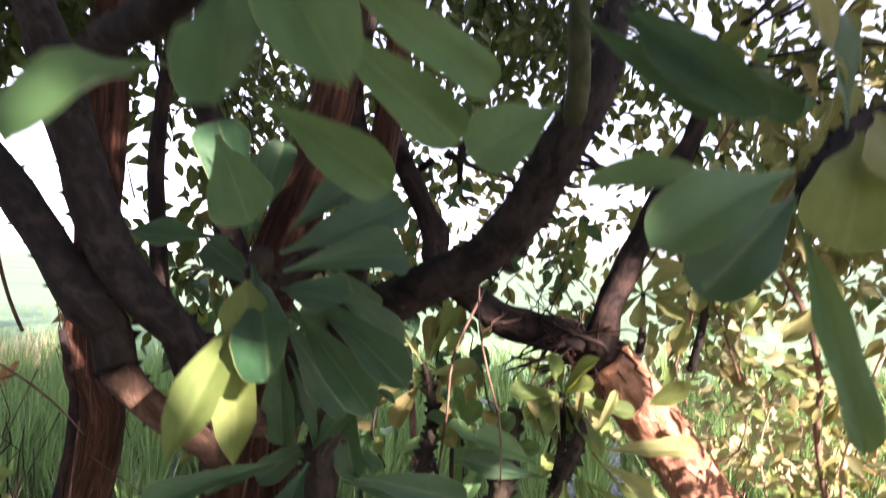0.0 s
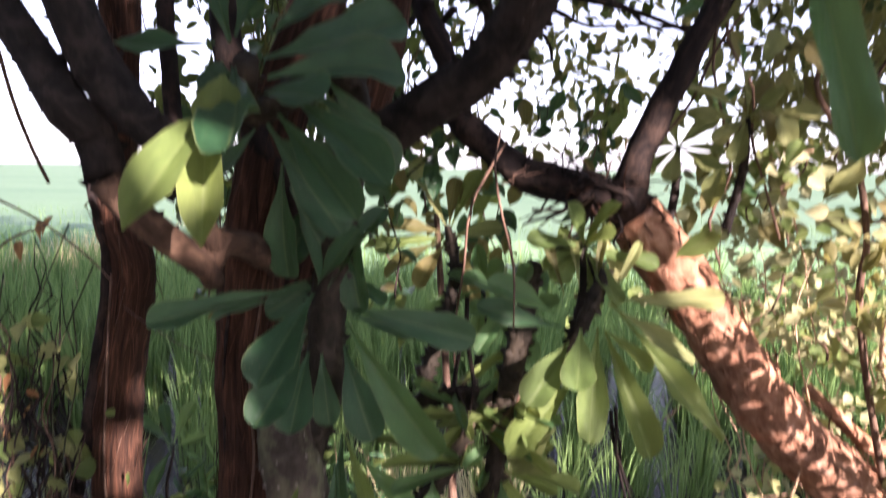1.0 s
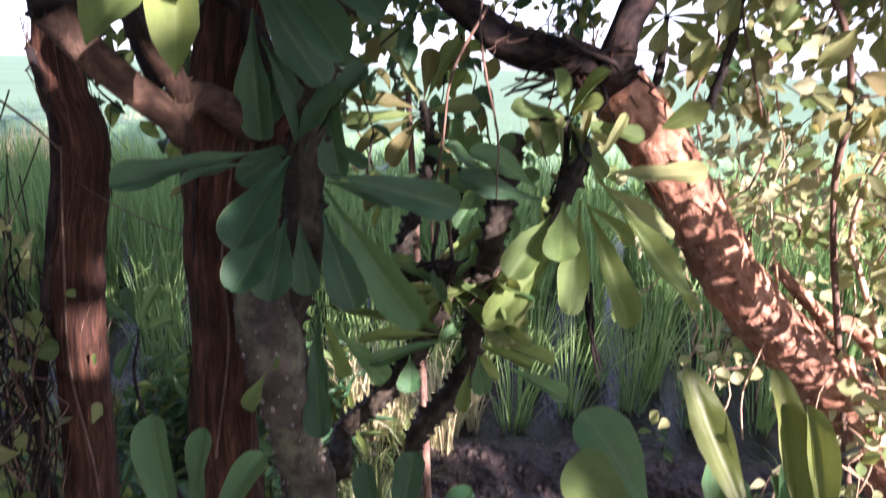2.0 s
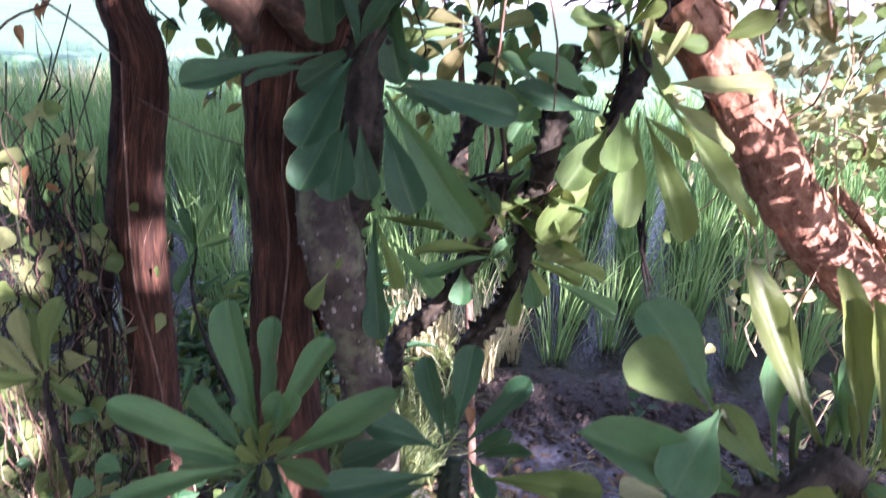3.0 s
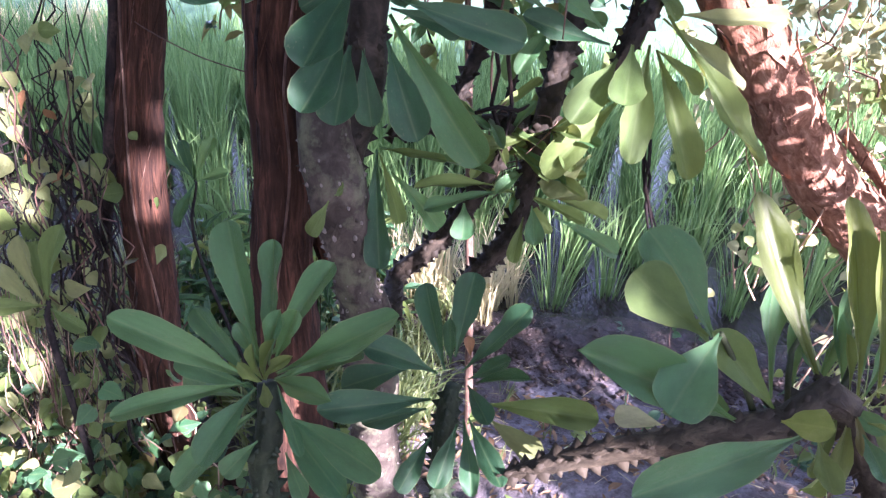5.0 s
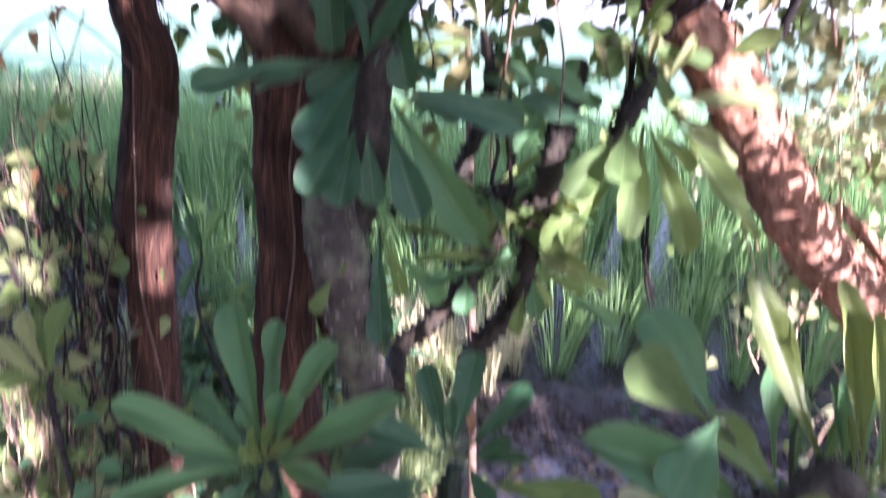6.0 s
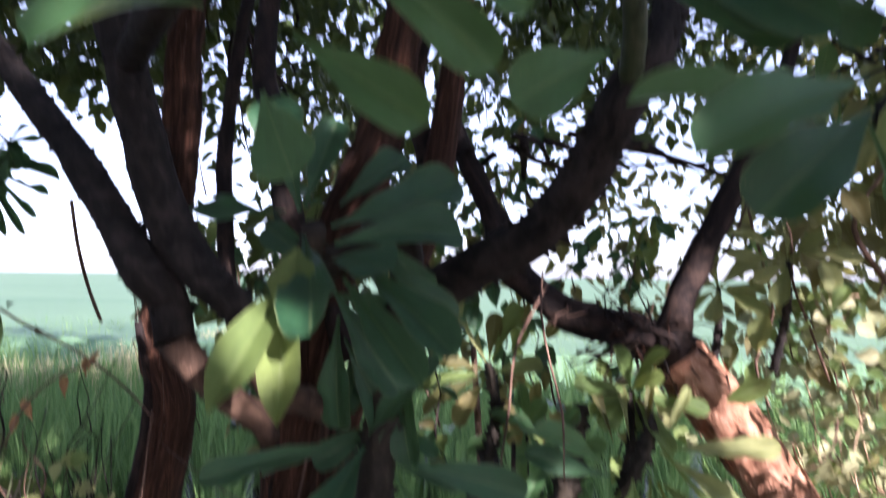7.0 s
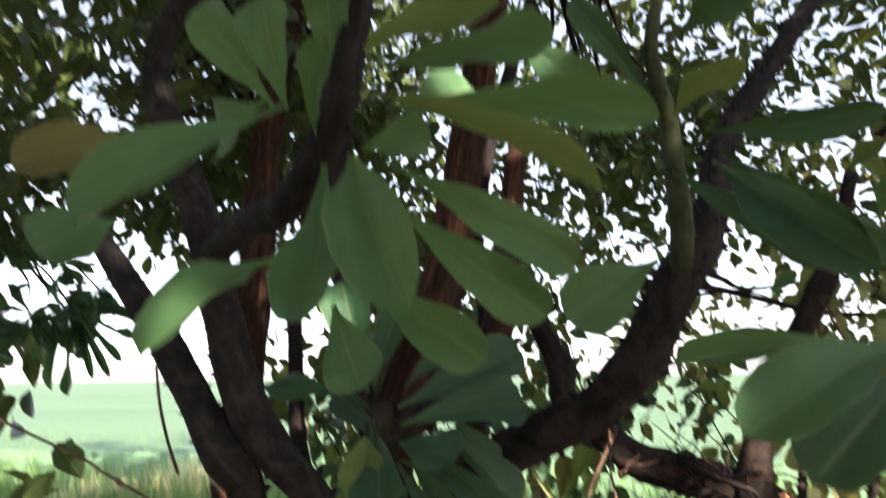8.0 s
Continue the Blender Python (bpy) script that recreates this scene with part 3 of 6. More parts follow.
# the rest of the standing rice, beyond what could be counted
bm = bmesh.new()
uvl = bm.loops.layers.uv.verify()
rs = random.Random(5)
y = 3.85
while y < 13.5:
    x = -1.15 * y - 1.0
    while x < 0.95 * y + 0.8:
        cx, cy = x + rs.uniform(-0.08, 0.08), y + rs.uniform(-0.08, 0.08)
        for _ in range((44 if y < 4.6 else 56 if y < 5.6 else 26) if y < 8 else 10):
            a, o = rs.uniform(0, 6.283), rs.uniform(0.02, 0.24)
            h = rs.uniform(0.5, 0.9)
            bx_, by_ = rs.uniform(-0.05, 0.05), rs.uniform(-0.05, 0.05)
            base = (cx + bx_, cy + by_, -0.1)
            tip = (cx + math.cos(a) * o, cy + math.sin(a) * o, -0.1 + h)
            blade(bm, uvl, base, tip, (cx + math.cos(a) * o * 0.2, cy + math.sin(a) * o * 0.2, -0.1 + h * 0.8), 0.008 + 0.001 * y, 3 if y < 5 else 2)
        x += 0.27 + 0.010 * y
    y += 0.27 + 0.008 * y
tagged(new("rice_stand", mesh_of("rice_stand", bm, RICE)), "dense stand of green rice", "rice", kind="stuff")


# ---- the red-barked tree ----
red_tree = thing("tree", (-0.80, 1.60, 0.0), "tall tree with stringy red-brown bark on the bank", "tree")
RED_LINE = [(-0.68, 1.60, -0.05), (-0.844, 1.600, 0.155), (-0.827, 1.580, 0.718), (-0.790, 1.560, 1.095), (-0.735, 1.550, 1.382), (-0.772, 1.550, 1.536), (-0.743, 1.560, 1.998), (-0.749, 1.580, 2.261), (-0.72, 1.62, 2.7), (-0.62, 1.7, 3.6)]
RED_GIRTH = [0.085, 0.064, 0.055, 0.051, 0.047, 0.046, 0.042, 0.04, 0.035, 0.02]
branch(red_tree, RED_LINE, RED_GIRTH, BARK_RED, "trunk", seg=22, rough=0.05, freq=20, flutes=4, step=0.022)
branch(red_tree, [(-0.80, 1.58, 0.0), (-0.939, 1.550, 0.553), (-0.852, 1.530, 1.030), (-0.777, 1.520, 1.381), (-0.797, 1.500, 1.579)], [0.018, 0.016, 0.015, 0.014, 0.008], BARK_DARK, "side_stem", seg=8, rough=0.12)

tagged(part("loose_bark", flakes(RED_LINE, RED_GIRTH, 520, (0.05, 0.20), (0.002, 0.006), (0.001, 0.010), 101), BARK_RED, red_tree), "stringy loose bark", kind="stuff")
tagged(part("bark_fibre", flakes(RED_LINE, RED_GIRTH, 60, (0.04, 0.16), (0.0012, 0.0025), (0.006, 0.022), 102), TWIG, red_tree), "pale loose fibres", kind="stuff")

# ---- the dark double trunk in the middle ----
mid_tree = thing("tree", (-0.27, 1.30, 0.0), "dark red trunk standing close beside the grey spurge", "tree")
MID_LINE = [(-0.30, 1.30, -0.05), (-0.340, 1.280, 0.761), (-0.323, 1.260, 1.095), (-0.314, 1.250, 1.380), (-0.270, 1.250, 1.658), (-0.209, 1.280, 1.856), (-0.178, 1.320, 1.993), (-0.131, 1.360, 2.313), (0.05, 1.5, 3.4)]
MID_GIRTH = [0.085, 0.062, 0.056, 0.055, 0.05, 0.045, 0.042, 0.036, 0.02]
branch(mid_tree, MID_LINE, MID_GIRTH, BARK_RED, "trunk", seg=20, rough=0.055, freq=20, flutes=5, step=0.022)

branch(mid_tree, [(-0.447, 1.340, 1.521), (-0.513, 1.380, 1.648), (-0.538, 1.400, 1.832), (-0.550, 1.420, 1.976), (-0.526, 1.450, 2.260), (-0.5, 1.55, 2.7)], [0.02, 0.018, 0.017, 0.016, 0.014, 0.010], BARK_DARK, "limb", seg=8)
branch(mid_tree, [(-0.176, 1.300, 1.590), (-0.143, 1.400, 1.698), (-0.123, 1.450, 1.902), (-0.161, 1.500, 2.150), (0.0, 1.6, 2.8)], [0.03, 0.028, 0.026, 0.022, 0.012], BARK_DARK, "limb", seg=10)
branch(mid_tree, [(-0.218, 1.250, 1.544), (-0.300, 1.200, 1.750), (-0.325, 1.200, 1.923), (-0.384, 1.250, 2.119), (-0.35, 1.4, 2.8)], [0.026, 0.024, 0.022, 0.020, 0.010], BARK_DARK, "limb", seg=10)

tagged(part("loose_bark", flakes(MID_LINE, MID_GIRTH, 420, (0.05, 0.18), (0.002, 0.006), (0.001, 0.010), 103), BARK_RED, mid_tree), "stringy loose bark", kind="stuff")

branch(mid_tree, [(-0.26, 1.34, 0.9), (-0.301, 1.340, 1.051), (-0.280, 1.350, 1.204), (-0.268, 1.360, 1.325), (-0.261, 1.380, 1.437), (-0.12, 1.42, 1.80), (-0.06, 1.5, 2.3)], [0.03, 0.034, 0.036, 0.035, 0.032, 0.034, 0.02], BARK_RED, "second_stem", "dark stem fused to the trunk", seg=16, rough=0.06, flutes=4)

# ---- the leaning tree at the water, lit by the sun ----
lean_tree = thing("tree", (1.3, 1.7, 0.0), "leaning tree with flaking tan bark in dappled sun", "tree")
LEAN_LINE = [(1.75, 1.85, -0.1), (1.010, 1.660, 0.800), (0.709, 1.580, 1.084), (0.550, 1.540, 1.286), (0.490, 1.530, 1.378), (0.365, 1.530, 1.534)]
LEAN_GIRTH = [0.11, 0.072, 0.062, 0.058, 0.055, 0.06]
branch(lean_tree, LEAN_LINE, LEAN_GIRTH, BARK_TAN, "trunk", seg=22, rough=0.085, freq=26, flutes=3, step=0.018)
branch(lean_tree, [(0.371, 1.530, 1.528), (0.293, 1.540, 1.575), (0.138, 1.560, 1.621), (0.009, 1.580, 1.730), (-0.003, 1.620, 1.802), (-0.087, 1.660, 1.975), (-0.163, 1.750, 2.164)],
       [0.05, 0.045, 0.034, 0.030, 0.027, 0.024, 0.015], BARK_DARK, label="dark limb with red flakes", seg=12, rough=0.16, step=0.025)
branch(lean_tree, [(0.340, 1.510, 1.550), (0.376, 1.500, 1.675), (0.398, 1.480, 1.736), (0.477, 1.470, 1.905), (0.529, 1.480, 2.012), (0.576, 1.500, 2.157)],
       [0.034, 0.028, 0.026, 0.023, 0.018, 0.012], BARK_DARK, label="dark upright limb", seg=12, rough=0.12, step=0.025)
branch(lean_tree, [(0.757, 1.660, 1.167), (0.884, 1.660, 1.050), (1.046, 1.680, 0.937), (1.75, 1.8, 0.0)], [0.012, 0.017, 0.020, 0.025], BARK_TAN, "side_stem", seg=8, rough=0.15)

tagged(part("flaking_bark", flakes(LEAN_LINE, LEAN_GIRTH, 520, (0.015, 0.055), (0.006, 0.022), (0.001, 0.009), 104), BARK_TAN, lean_tree), "flaking bark plates", kind="stuff")
tagged(part("curled_bark", flakes(LEAN_LINE, LEAN_GIRTH, 90, (0.02, 0.07), (0.003, 0.008), (0.008, 0.022), 105), BARK_BROWN, lean_tree), "curled brown bark", kind="stuff")

# ---- the old spurge tree: grey trunk, knobbly limbs, whorls of waxy leaves ----
spurge = thing("spurge_tree", (-0.14, 1.12, 0.0), "old spurge tree with knobbly grey trunk and waxy green leaves", "spurge")
branch(spurge, [(-0.08, 1.15, -0.05), (-0.130, 1.130, 0.824), (-0.149, 1.120, 0.961), (-0.165, 1.110, 1.084), (-0.184, 1.110, 1.175), (-0.196, 1.130, 1.243), (-0.190, 1.160, 1.311), (-0.174, 1.170, 1.392)], [0.055, 0.043, 0.038, 0.043, 0.048, 0.041, 0.028, 0.017], BARK_GREY, "trunk", seg=16, rough=0.12, spines=0.007, spacing=0.02, seed=2)
tagged(part("thorny_skin", knobs([(-0.08, 1.15, -0.05), (-0.130, 1.130, 0.824), (-0.149, 1.120, 0.961), (-0.165, 1.110, 1.084), (-0.184, 1.110, 1.175), (-0.196, 1.130, 1.243), (-0.190, 1.160, 1.311), (-0.174, 1.170, 1.392)], [0.055, 0.043, 0.038, 0.043, 0.048, 0.041, 0.028, 0.017], 0.024, 0.0042, 5), KNOB_GREY, spurge), "pale grey thorn knobs", kind="stuff")
stem_e = branch(spurge, [(-0.176, 1.130, 1.170), (-0.152, 1.150, 1.256), (-0.138, 1.150, 1.340), (-0.135, 1.150, 1.411), (-0.088, 1.120, 1.740), (-0.181, 1.000, 1.693), (-0.153, 0.920, 1.744)],
                [0.036, 0.034, 0.031, 0.029, 0.024, 0.018, 0.015], STEM_RIDGED, spines=0.009, seed=3, twist=0.05, spacing=0.02, step=0.02)
# LEAF_DARK puts the shade around this stem into the leaf colour
leaves(stem_e, [
    ((-0.175, 1.080, 1.446), (-0.339, 0.990, 1.407), 0.040),
    ((-0.192, 1.100, 1.426), (-0.282, 1.060, 1.400), 0.026),
    ((-0.100, 1.150, 1.456), (-0.036, 1.120, 1.423), 0.026),
    ((-0.125, 1.120, 1.442), (-0.050, 1.180, 1.561), 0.031),
    ((-0.141, 1.120, 1.449), (-0.070, 1.100, 1.537), 0.043),
    ((-0.116, 1.120, 1.169), (-0.100, 1.080, 1.016), 0.043),
    ((-0.169, 1.050, 1.133), (-0.192, 1.030, 1.083), 0.026, LEAF_BRIGHT),
    ((-0.161, 1.050, 1.142), (-0.137, 1.020, 1.167), 0.022, LEAF_BRIGHT),
])
leaves(stem_e, [
    ((-0.158, 0.900, 1.734), (-0.065, 0.690, 1.636), 0.057),
    ((-0.131, 0.920, 1.746), (0.002, 1.060, 1.819), 0.074),
    ((-0.121, 0.920, 1.772), (-0.053, 0.980, 1.839), 0.047),
    ((-0.127, 0.920, 1.724), (0.011, 1.020, 1.745), 0.070),
    ((-0.088, 0.900, 1.698), (0.039, 0.830, 1.605), 0.048),
    ((-0.115, 0.920, 1.683), (-0.008, 0.880, 1.565), 0.05),
    ((-0.172, 0.920, 1.765), (-0.225, 0.950, 1.916), 0.068),
    ((-0.165, 0.920, 1.772), (-0.148, 0.980, 1.892), 0.047),
    ((-0.191, 0.920, 1.765), (-0.336, 0.950, 1.775), 0.047),
    ((-0.123, 0.900, 1.704), (-0.036, 0.850, 1.693), 0.061),
    ((-0.142, 0.950, 1.674), (-0.057, 0.980, 1.539), 0.055),
    ((-0.096, 0.980, 1.715), (-0.002, 1.020, 1.612), 0.06),
    ((-0.082, 1.000, 1.731), (-0.040, 1.050, 1.653), 0.05),
])
leaves(stem_e, [
    ((-0.129, 0.780, 1.672), (-0.145, 0.670, 1.570), 0.044),
    ((-0.126, 0.780, 1.672), (-0.110, 0.730, 1.550), 0.042),
    ((-0.141, 0.840, 1.717), (-0.129, 0.800, 1.650), 0.052, LEAF_BRIGHT),
], LEAF_BRIGHT, facing=(0.2, -1, 0.1), tumble=4, shape=6)

# leaves hanging down the stem
leaves(stem_e, [
    ((-0.140, 1.100, 1.438), (-0.172, 0.970, 1.337), 0.066),
    ((-0.150, 1.090, 1.380), (-0.181, 0.980, 1.278), 0.059),
    ((-0.149, 1.100, 1.349), (-0.148, 1.020, 1.254), 0.057),
    ((-0.100, 1.130, 1.391), (0.040, 1.160, 1.174), 0.064, LEAF_MID),
    ((-0.100, 1.120, 1.356), (-0.045, 1.080, 1.225), 0.056),
    ((-0.091, 1.130, 1.413), (0.091, 1.180, 1.359), 0.058),
    ((-0.101, 1.140, 1.398), (-0.006, 1.200, 1.366), 0.037),
    ((-0.136, 1.120, 1.344), (-0.118, 1.100, 1.236), 0.041),
], facing=(0.05, -0.95, 0.3), tumble=5)

# dark leaves crowding behind the upper whorl, their shade put into the green
leaves(stem_e, [
    ((-0.123, 1.150, 1.703), (-0.149, 1.140, 1.501), 0.055),
    ((-0.122, 1.170, 1.620), (-0.196, 1.120, 1.468), 0.05),
    ((-0.113, 1.170, 1.594), (-0.080, 1.140, 1.400), 0.055),
    ((-0.145, 1.180, 1.470), (-0.156, 1.160, 1.264), 0.05),
    ((-0.141, 1.180, 1.461), (-0.242, 1.160, 1.389), 0.045),
    ((-0.200, 1.050, 1.677), (-0.307, 1.080, 1.558), 0.05),
    ((-0.192, 1.050, 1.693), (-0.303, 1.100, 1.762), 0.05),
    ((-0.185, 1.080, 1.661), (-0.089, 1.140, 1.627), 0.05),
    ((-0.176, 1.080, 1.628), (-0.187, 1.120, 1.456), 0.055),
    ((-0.174, 1.100, 1.594), (-0.109, 1.160, 1.434), 0.055),
], facing=(0.0, -0.9, 0.35))

# lower stretch of the dark limbs, with its sunlight in the browner bark
branch(spurge, [(-0.317, 0.890, 1.607), (-0.295, 0.910, 1.566), (-0.268, 0.940, 1.529), (-0.242, 0.970, 1.498), (-0.244, 1.000, 1.469)], [0.021, 0.020, 0.018, 0.018, 0.014], BARK_LIMB, "link", "slim limb in a brown lightened for the sun", seg=14, rough=0.12, spines=0.006, seed=41, twist=0.05)
branch(spurge, [(-0.239, 0.985, 1.497), (-0.219, 0.990, 1.522), (-0.223, 1.080, 1.504), (-0.244, 1.220, 1.465)], [0.018, 0.018, 0.022, 0.028], BARK_LIMB, "link", "slim limb in a brown lightened for the sun", seg=12, rough=0.14, seed=42)
branch(spurge, [(-0.227, 0.990, 1.511), (-0.228, 0.950, 1.550), (-0.233, 0.920, 1.591), (-0.234, 0.900, 1.637)], [0.017, 0.015, 0.013, 0.013], BARK_LIMB, "link", "slim limb in a brown lightened for the sun", seg=12, rough=0.12, spines=0.006, seed=43, twist=0.05)
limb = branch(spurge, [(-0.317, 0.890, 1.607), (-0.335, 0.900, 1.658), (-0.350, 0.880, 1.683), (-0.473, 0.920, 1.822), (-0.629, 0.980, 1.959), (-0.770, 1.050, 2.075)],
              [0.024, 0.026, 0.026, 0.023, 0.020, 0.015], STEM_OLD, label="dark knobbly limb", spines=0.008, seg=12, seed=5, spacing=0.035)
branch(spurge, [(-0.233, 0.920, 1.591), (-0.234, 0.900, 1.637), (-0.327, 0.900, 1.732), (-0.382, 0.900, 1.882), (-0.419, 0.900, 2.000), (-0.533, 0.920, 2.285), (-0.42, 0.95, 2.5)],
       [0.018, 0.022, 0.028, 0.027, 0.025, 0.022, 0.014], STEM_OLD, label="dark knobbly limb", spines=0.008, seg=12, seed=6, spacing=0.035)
crown_t = branch(spurge, [(-0.396, 0.900, 1.955), (-0.235, 0.720, 1.944), (-0.116, 0.600, 1.926), (-0.042, 0.520, 1.942), (-0.018, 0.500, 1.974), (-0.004, 0.490, 2.025), (-0.001, 0.490, 2.075)], [0.020, 0.018, 0.016, 0.013, 0.012, 0.010, 0.006], STEM_OLD, spines=0.004, seed=7)
# LEAF_MID here: the stronger light on the top whorl is in the green
leaves(crown_t, [
    ((-0.006, 0.490, 1.924), (0.070, 0.380, 1.809), 0.040),
    ((0.013, 0.500, 1.921), (0.126, 0.570, 1.856), 0.035),
    ((0.005, 0.530, 1.901), (0.103, 0.580, 1.823), 0.038),
    ((0.024, 0.500, 1.955), (0.182, 0.470, 1.919), 0.028),
    ((0.012, 0.480, 1.960), (0.153, 0.420, 1.867), 0.019, LEAF_BRIGHT),
    ((-0.057, 0.490, 1.963), (-0.131, 0.400, 1.867), 0.042),
    ((-0.105, 0.580, 1.878), (-0.106, 0.430, 1.797), 0.040),
    ((-0.030, 0.500, 1.923), (0.004, 0.410, 1.810), 0.042),
    ((-0.045, 0.600, 1.860), (0.053, 0.610, 1.794), 0.042),
    ((0.008, 0.490, 1.984), (0.131, 0.440, 1.959), 0.031),
    ((-0.082, 0.520, 1.979), (-0.137, 0.500, 2.057), 0.038),
    ((-0.071, 0.520, 1.975), (-0.084, 0.500, 2.056), 0.040),
    ((-0.204, 0.560, 1.973), (-0.279, 0.480, 1.945), 0.047, LEAF_OLIVE),
], material=LEAF_MID, facing=(0.05, -1.0, -0.05), tumble=10)
leaves(crown_t, [
    ((-0.006, 0.500, 1.999), (0.107, 0.420, 1.971), 0.028, LEAF_BRIGHT),
    ((-0.025, 0.500, 1.984), (-0.013, 0.460, 2.041), 0.035),
    ((0.007, 0.560, 1.979), (0.047, 0.600, 2.013), 0.056),
    ((0.186, 0.740, 1.884), (0.105, 0.700, 1.831), 0.059),
    ((-0.012, 0.520, 1.938), (0.038, 0.520, 1.945), 0.030),
    ((-0.287, 0.600, 1.927), (-0.313, 0.540, 1.889), 0.065),
    ((-0.127, 0.720, 1.855), (-0.087, 0.700, 1.772), 0.059),
    ((0.083, 0.580, 2.041), (0.143, 0.600, 1.991), 0.035),
    ((-0.139, 0.600, 2.024), (-0.226, 0.660, 2.018), 0.059),
    ((-0.037, 0.500, 1.944), (-0.002, 0.440, 1.982), 0.021),
], material=LEAF_MID, facing=(0.05, -1.0, -0.1))

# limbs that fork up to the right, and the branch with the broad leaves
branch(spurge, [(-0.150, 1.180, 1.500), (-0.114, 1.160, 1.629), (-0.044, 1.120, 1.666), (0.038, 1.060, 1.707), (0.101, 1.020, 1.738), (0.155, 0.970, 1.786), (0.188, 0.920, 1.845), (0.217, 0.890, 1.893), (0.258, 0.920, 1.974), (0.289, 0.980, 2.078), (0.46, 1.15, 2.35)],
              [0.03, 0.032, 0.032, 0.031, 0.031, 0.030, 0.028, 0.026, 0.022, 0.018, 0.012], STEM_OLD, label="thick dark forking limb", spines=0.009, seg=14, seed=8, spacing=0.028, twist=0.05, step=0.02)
stem_u = branch(spurge, [(0.213, 0.880, 1.891), (0.217, 0.850, 1.932), (0.213, 0.820, 1.983), (0.209, 0.800, 2.040), (0.193, 0.740, 2.090), (0.206, 0.720, 2.142)], [0.014, 0.013, 0.012, 0.010, 0.008, 0.005], STEM_GREEN, label="thin green knobbly shoot", spines=0.004, seed=9)
leaves(stem_u, [
    ((0.242, 0.750, 1.977), (0.324, 0.620, 1.852), 0.042),
    ((0.206, 0.760, 1.972), (0.323, 0.700, 1.872), 0.035),
    ((0.210, 0.760, 2.029), (0.252, 0.660, 2.037), 0.045, LEAF_BRIGHT),
    ((0.192, 0.780, 2.061), (0.122, 0.720, 2.145), 0.03),
    ((0.220, 0.740, 2.103), (0.274, 0.660, 2.113), 0.04),
    ((0.244, 0.800, 2.025), (0.383, 0.740, 2.007), 0.035),
    ((0.257, 0.750, 1.956), (0.306, 0.660, 1.872), 0.04),
    ((0.251, 0.750, 1.983), (0.339, 0.680, 1.870), 0.04),
    ((0.335, 0.720, 1.914), (0.358, 0.640, 1.867), 0.05),
], facing=(0.1, -0.6, -0.4))
side_spurge = thing("spurge_plant", (1.25, 0.75, 0.0), "tall spurge with broad leaves reaching in from the side", "spurge", "young spurges")
stem_r = branch(side_spurge, [(1.25, 0.75, -0.05), (1.22, 0.75, 0.9), (1.0, 0.75, 1.6), (0.72, 0.73, 1.90), (0.468, 0.720, 1.873), (0.376, 0.660, 1.815), (0.347, 0.620, 1.791)], [0.03, 0.026, 0.02, 0.016, 0.011, 0.009, 0.006], STEM_OLD, "stem", spines=0.005, seed=10)
leaves(stem_r, [
    ((0.296, 0.600, 1.803), (0.183, 0.545, 1.788), 0.021, LEAF_MID),
    ((0.320, 0.570, 1.802), (0.214, 0.505, 1.750), 0.046, LEAF_MID),
    ((0.329, 0.590, 1.789), (0.254, 0.550, 1.722), 0.048),
    ((0.331, 0.600, 1.783), (0.353, 0.550, 1.629), 0.028, LEAF_MID),
    ((0.406, 0.660, 1.844), (0.365, 0.600, 1.751), 0.07, LEAF_BRIGHT),
    ((0.407, 0.680, 1.850), (0.353, 0.620, 1.923), 0.05),
    ((0.411, 0.680, 1.869), (0.337, 0.600, 1.928), 0.025, LEAF_YELLOW),
    ((0.418, 0.660, 1.860), (0.413, 0.600, 1.795), 0.06, LEAF_YELLOW),
], facing=(0.0, -0.8, 0.4), tumble=8)

# spiny shoots in the middle, over the channel
stem_c = branch(spurge, [(-0.129, 1.300, 0.808), (-0.141, 1.400, 0.840), (-0.071, 1.400, 0.914), (-0.004, 1.400, 1.008), (0.052, 1.400, 1.129), (0.073, 1.400, 1.189)],
                [0.024, 0.021, 0.020, 0.019, 0.019, 0.021], STEM_RIDGED, spines=0.012, seed=11, twist=0.05, spacing=0.024, step=0.02)
branch(spurge, [(-0.002, 1.460, 0.780), (0.011, 1.440, 0.832), (0.092, 1.420, 0.962), (0.114, 1.410, 1.087), (0.130, 1.400, 1.175), (0.146, 1.400, 1.280), (0.161, 1.420, 1.347), (0.175, 1.450, 1.449)], [0.02, 0.021, 0.021, 0.019, 0.023, 0.021, 0.018, 0.015], STEM_RIDGED, spines=0.013, seed=12, twist=0.05, spacing=0.024, step=0.02)
branch(spurge, [(-0.165, 1.420, 1.147), (-0.062, 1.420, 1.164), (0.026, 1.410, 1.184), (0.106, 1.400, 1.188)], [0.012, 0.013, 0.015, 0.018], STEM_RIDGED, spines=0.012, seed=13, twist=0.05, spacing=0.026, step=0.02)
branch(spurge, [(0.221, 1.470, 1.479), (0.296, 1.400, 1.440), (0.274, 1.360, 1.379), (0.254, 1.360, 1.332), (0.235, 1.360, 1.302)], [0.013, 0.013, 0.014, 0.013, 0.007], STEM_RIDGED, "shoot", spines=0.010, seed=15, twist=0.05, spacing=0.02, step=0.02)
stem_d = branch(spurge, [(-0.055, 1.520, 1.170), (-0.043, 1.540, 1.214), (-0.013, 1.580, 1.306), (-0.005, 1.640, 1.402), (-0.031, 1.700, 1.489)], [0.015, 0.015, 0.014, 0.011, 0.009], STEM_RIDGED, spines=0.014, seed=14, twist=0.05, spacing=0.024, step=0.02)
